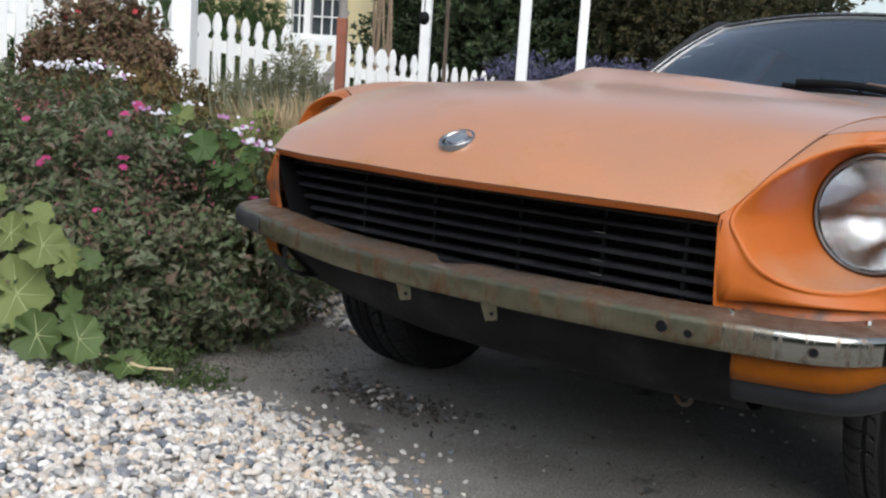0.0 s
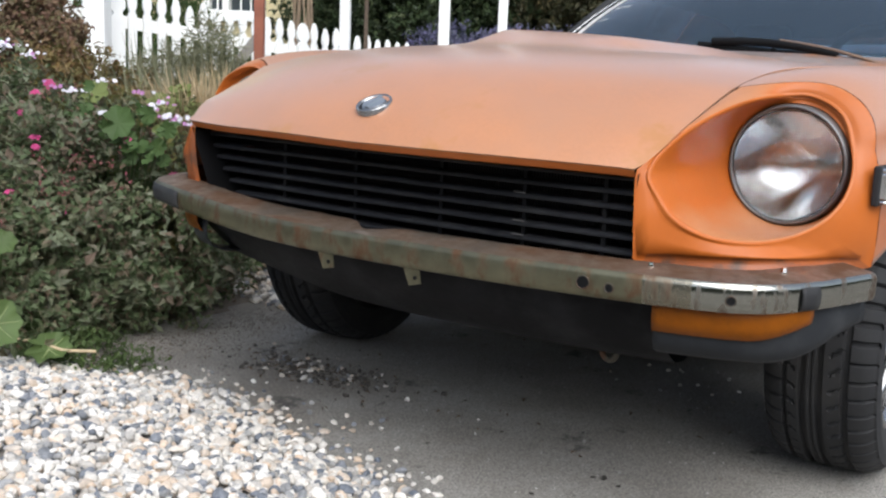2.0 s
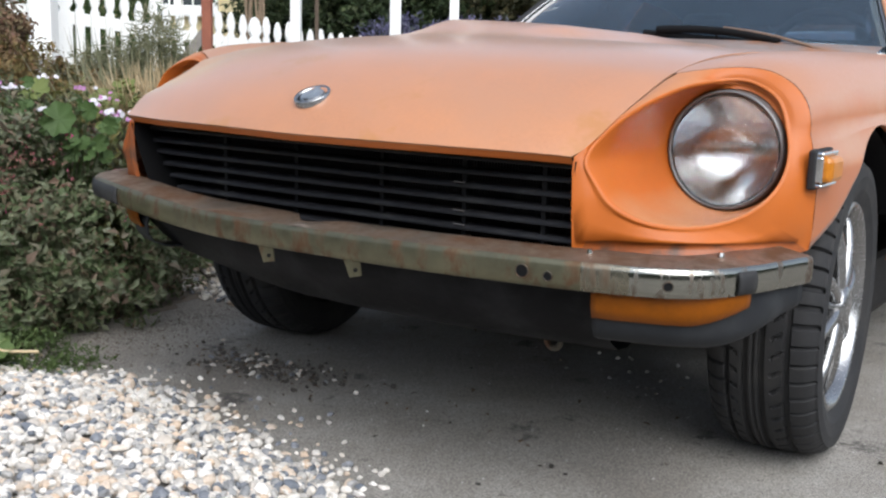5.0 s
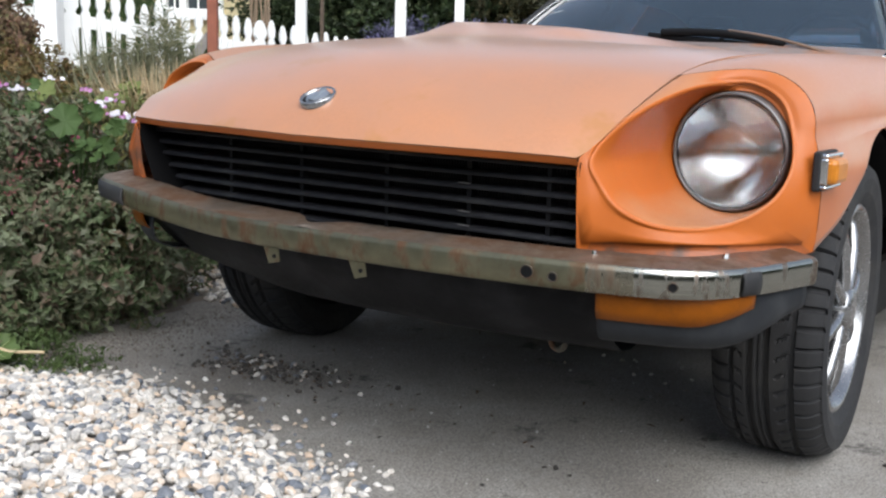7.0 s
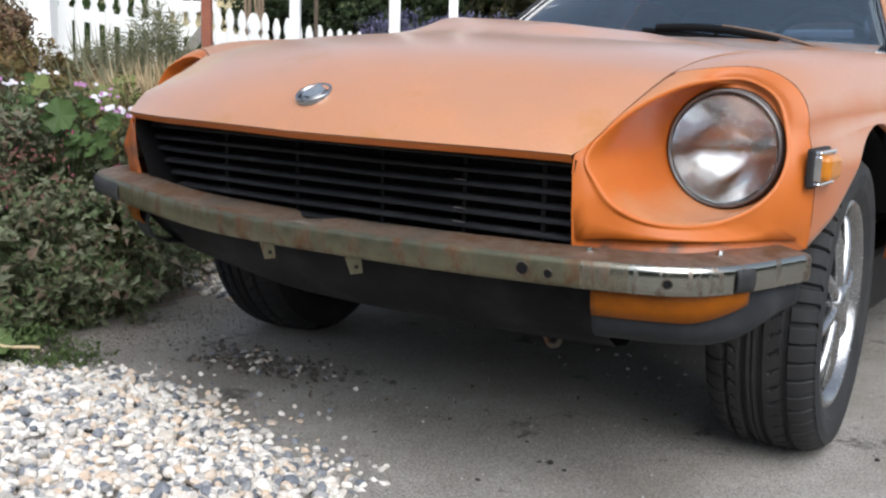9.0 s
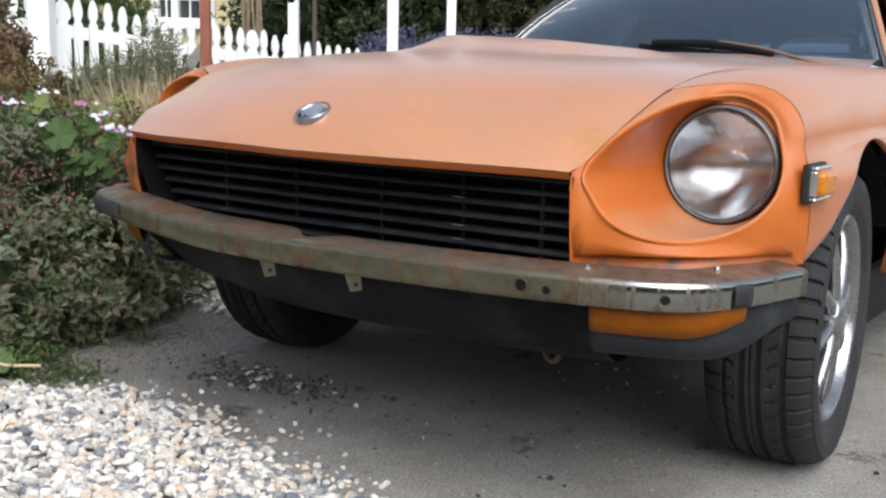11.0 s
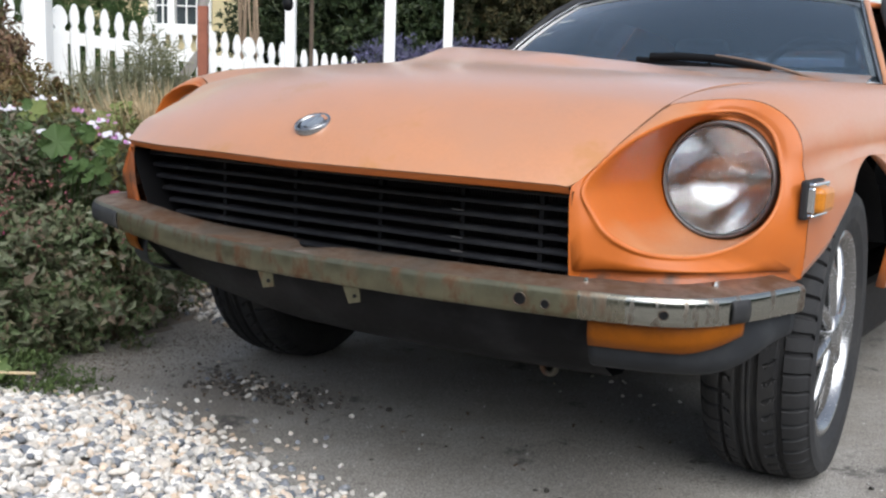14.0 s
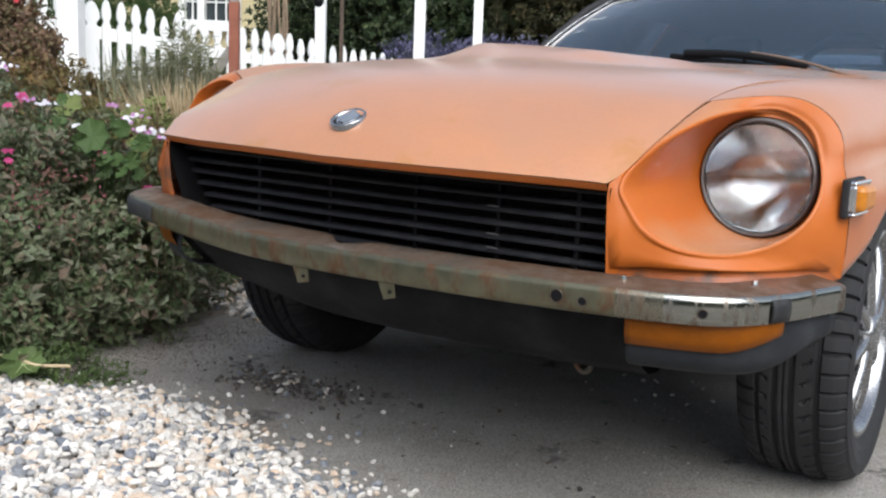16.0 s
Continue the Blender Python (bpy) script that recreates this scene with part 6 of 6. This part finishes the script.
def build_wing():
    wing = tagged(empty("porch", Matrix.Translation(garden(-6, 10.3))), "white boarded porch wall with grey windows", "porch")
    inv = wing.matrix_basis.inverted()

    def add(name, mat, spans, parent=wing):
        out = None
        for sp in spans:
            bm = bmesh.new()
            wall_box(bm, *sp)
            bm.transform(inv)
            out = part(name, bm, mat, parent)
        return out

    wins = [(-6.6, -5.7, 1.42, 2.5), (-4.55, -3.98, 1.42, 2.5)]
    add("board", WHITE, [(-9.0 + 5.25 * a, -9.0 + 5.25 * a2, 10.2, 10.3, 0.0, 1.42) for a, a2 in ((0, 0.33), (0.334, 0.664), (0.668, 1.0))])
    add("wall", WHITE, [(-9.0, -6.6, 10.2, 10.3, 1.424, 2.6), (-5.7, -4.55, 10.2, 10.3, 1.424, 2.6), (-3.98, -3.75, 10.2, 10.3, 1.424, 2.6)])
    for a0, a1, z0, z1 in wins:
        w = add("window_frame", WHITE, [(a0, a1, 10.17, 10.22, z0 + 0.004, z0 + 0.08)])
        add("mullion", WHITE, [(a0 + (a1 - a0) * f - 0.03, a0 + (a1 - a0) * f + 0.03, 10.18, 10.22, z0 + 0.08, z1) for f in (0.0, 0.5, 1.0)], w)
        add("pane", DARKPANE, [(a0, a1, 10.25, 10.26, z0, z1)], w)


build_wing()
for k in range(6):
    p = garden(-4.6 + 0.5 * k, 5.6 + 0.58 * k)
    ob = shrub("dark green hedge plant behind the picket fence", "shrub", [(p.x, p.y, 0.5, 0.40, 0.40, 0.40 - 0.01 * k)], 1000, 7, 0.06, 0.025, GREENTREE, stem_n=12)
    ob["group"] = "hedge behind the fence"
p = garden(-2.66, 8.3)
shrub("trimmed green conifer by the house", "shrub", [(p.x, p.y, 0.80, 0.36, 0.36, 0.66), (p.x - 0.45, p.y - 0.31, 0.8, 0.42, 0.42, 0.7), (p.x - 1.1, p.y - 0.75, 0.75, 0.5, 0.5, 0.7)], 7500, 7, 0.05, 0.012, GREENTREE, stem_n=30)
q = garden(-1.63, 8.6)
bm = bmesh.new()
for k in range(9):
    line = [Vector((q.x - 0.13 + 0.026 * k + 0.05 * noise.noise((k * 3.3, z * 1.6, 0)), q.y + 0.04 * noise.noise((k * 2.1, z * 1.3, 5)), z)) for z in (0.0, 0.5, 0.9, 1.2, 1.5, 1.9, 2.6)]
    for a, b in zip(line, line[1:]):
        rod(bm, a, b, 0.011, 0.009, 6)
tagged(part("vine_trunk", bm, material("dry_vine", (0.25, 0.18, 0.12), rough=0.9, vary=0.3, scale=20, bump=0.4)), "bundle of dry brown vine stems", "vine")


def tree(label, a, b, trunk_r, lumps, sprigs, per, length, width, mat):
    p = garden(a, b)
    root = tagged(empty("tree", Matrix.Translation((p.x, p.y, -0.03))), label, "tree")
    inv = root.matrix_basis.inverted()
    L = []
    for la, lb, z, r, rz in lumps:
        g = garden(a + la, b + lb)
        L.append((g.x, g.y, z, r, r, rz))
    bm = bmesh.new()
    rod(bm, (p.x, p.y, -0.03), (p.x + 0.1, p.y, 1.6), trunk_r, trunk_r * 0.7, 12)
    for l in L:
        rod(bm, (p.x + 0.08, p.y, 1.2), (l[0], l[1], l[2]), trunk_r * 0.4, trunk_r * 0.12, 7)
    bm.transform(inv)
    part("trunk", bm, TRUNK, root)
    me = crown("crown", L, sprigs, per, length, width, floor=0.05, depth=0.55)
    me.transform(inv)
    part("crown", me, mat, root)
    return root


tree("dense dark evergreen tree behind the fence", -0.9, 10.2, 0.16, [(0, 0, 1.6, 1.0, 0.9), (-0.7, 0.3, 0.9, 0.7, 0.8), (0.8, 0, 1.2, 0.9, 1.0), (0.3, -0.2, 2.6, 1.1, 0.8), (-0.6, 0, 2.3, 0.6, 0.7)], 9000, 7, 0.062, 0.030, DARKTREE)
tree("dense dark evergreen tree behind the arbor", 0.45, 10.0, 0.16, [(0, 0, 1.5, 1.0, 1.1), (-0.8, 0.2, 1.2, 0.8, 1.0), (0.9, 0, 1.4, 0.9, 1.1), (0.2, 0, 2.7, 1.1, 0.9)], 9000, 7, 0.062, 0.030, DARKTREE)
tree("brownish green tree beyond the arbor", 0.95, 9.2, 0.13, [(0, 0, 1.2, 0.6, 1.0), (-0.5, 0, 1.8, 0.6, 0.8), (0.6, 0, 1.5, 0.6, 1.0)], 5000, 7, 0.055, 0.022, BROWNTREE)
for a, b, r in ((-0.42, 7.3, 0.26), (-0.02, 7.2, 0.22), (0.30, 7.4, 0.26), (0.62, 7.3, 0.26), (0.92, 7.2, 0.22)):
    p = garden(a, b)
    ob = shrub("low lilac-flowered shrub behind the fence", "shrub", [(p.x, p.y, 0.78, r, r, 0.26), (p.x + 0.1, p.y + 0.1, 0.55, r * 1.1, r * 1.1, 0.4)], 1500, 8, 0.032, 0.014, LILAC, stem_n=16)
    ob["group"] = "lilac-flowered shrubs"
for a, b, z, r in ((-3.0, 12.5, 3.2, 1.4), (-0.9, 14, 3.0, 1.8), (0.7, 14, 3.0, 1.4)):
    tree("tall dark tree far behind the garden", a, b, 0.2, [(0, 0, z, r, r), (-r * 0.7, 0, z * 0.6, r * 0.8, r), (r * 0.7, 0, z * 0.6, r * 0.8, r)], 3000, 7, 0.16, 0.08, DARKTREE)
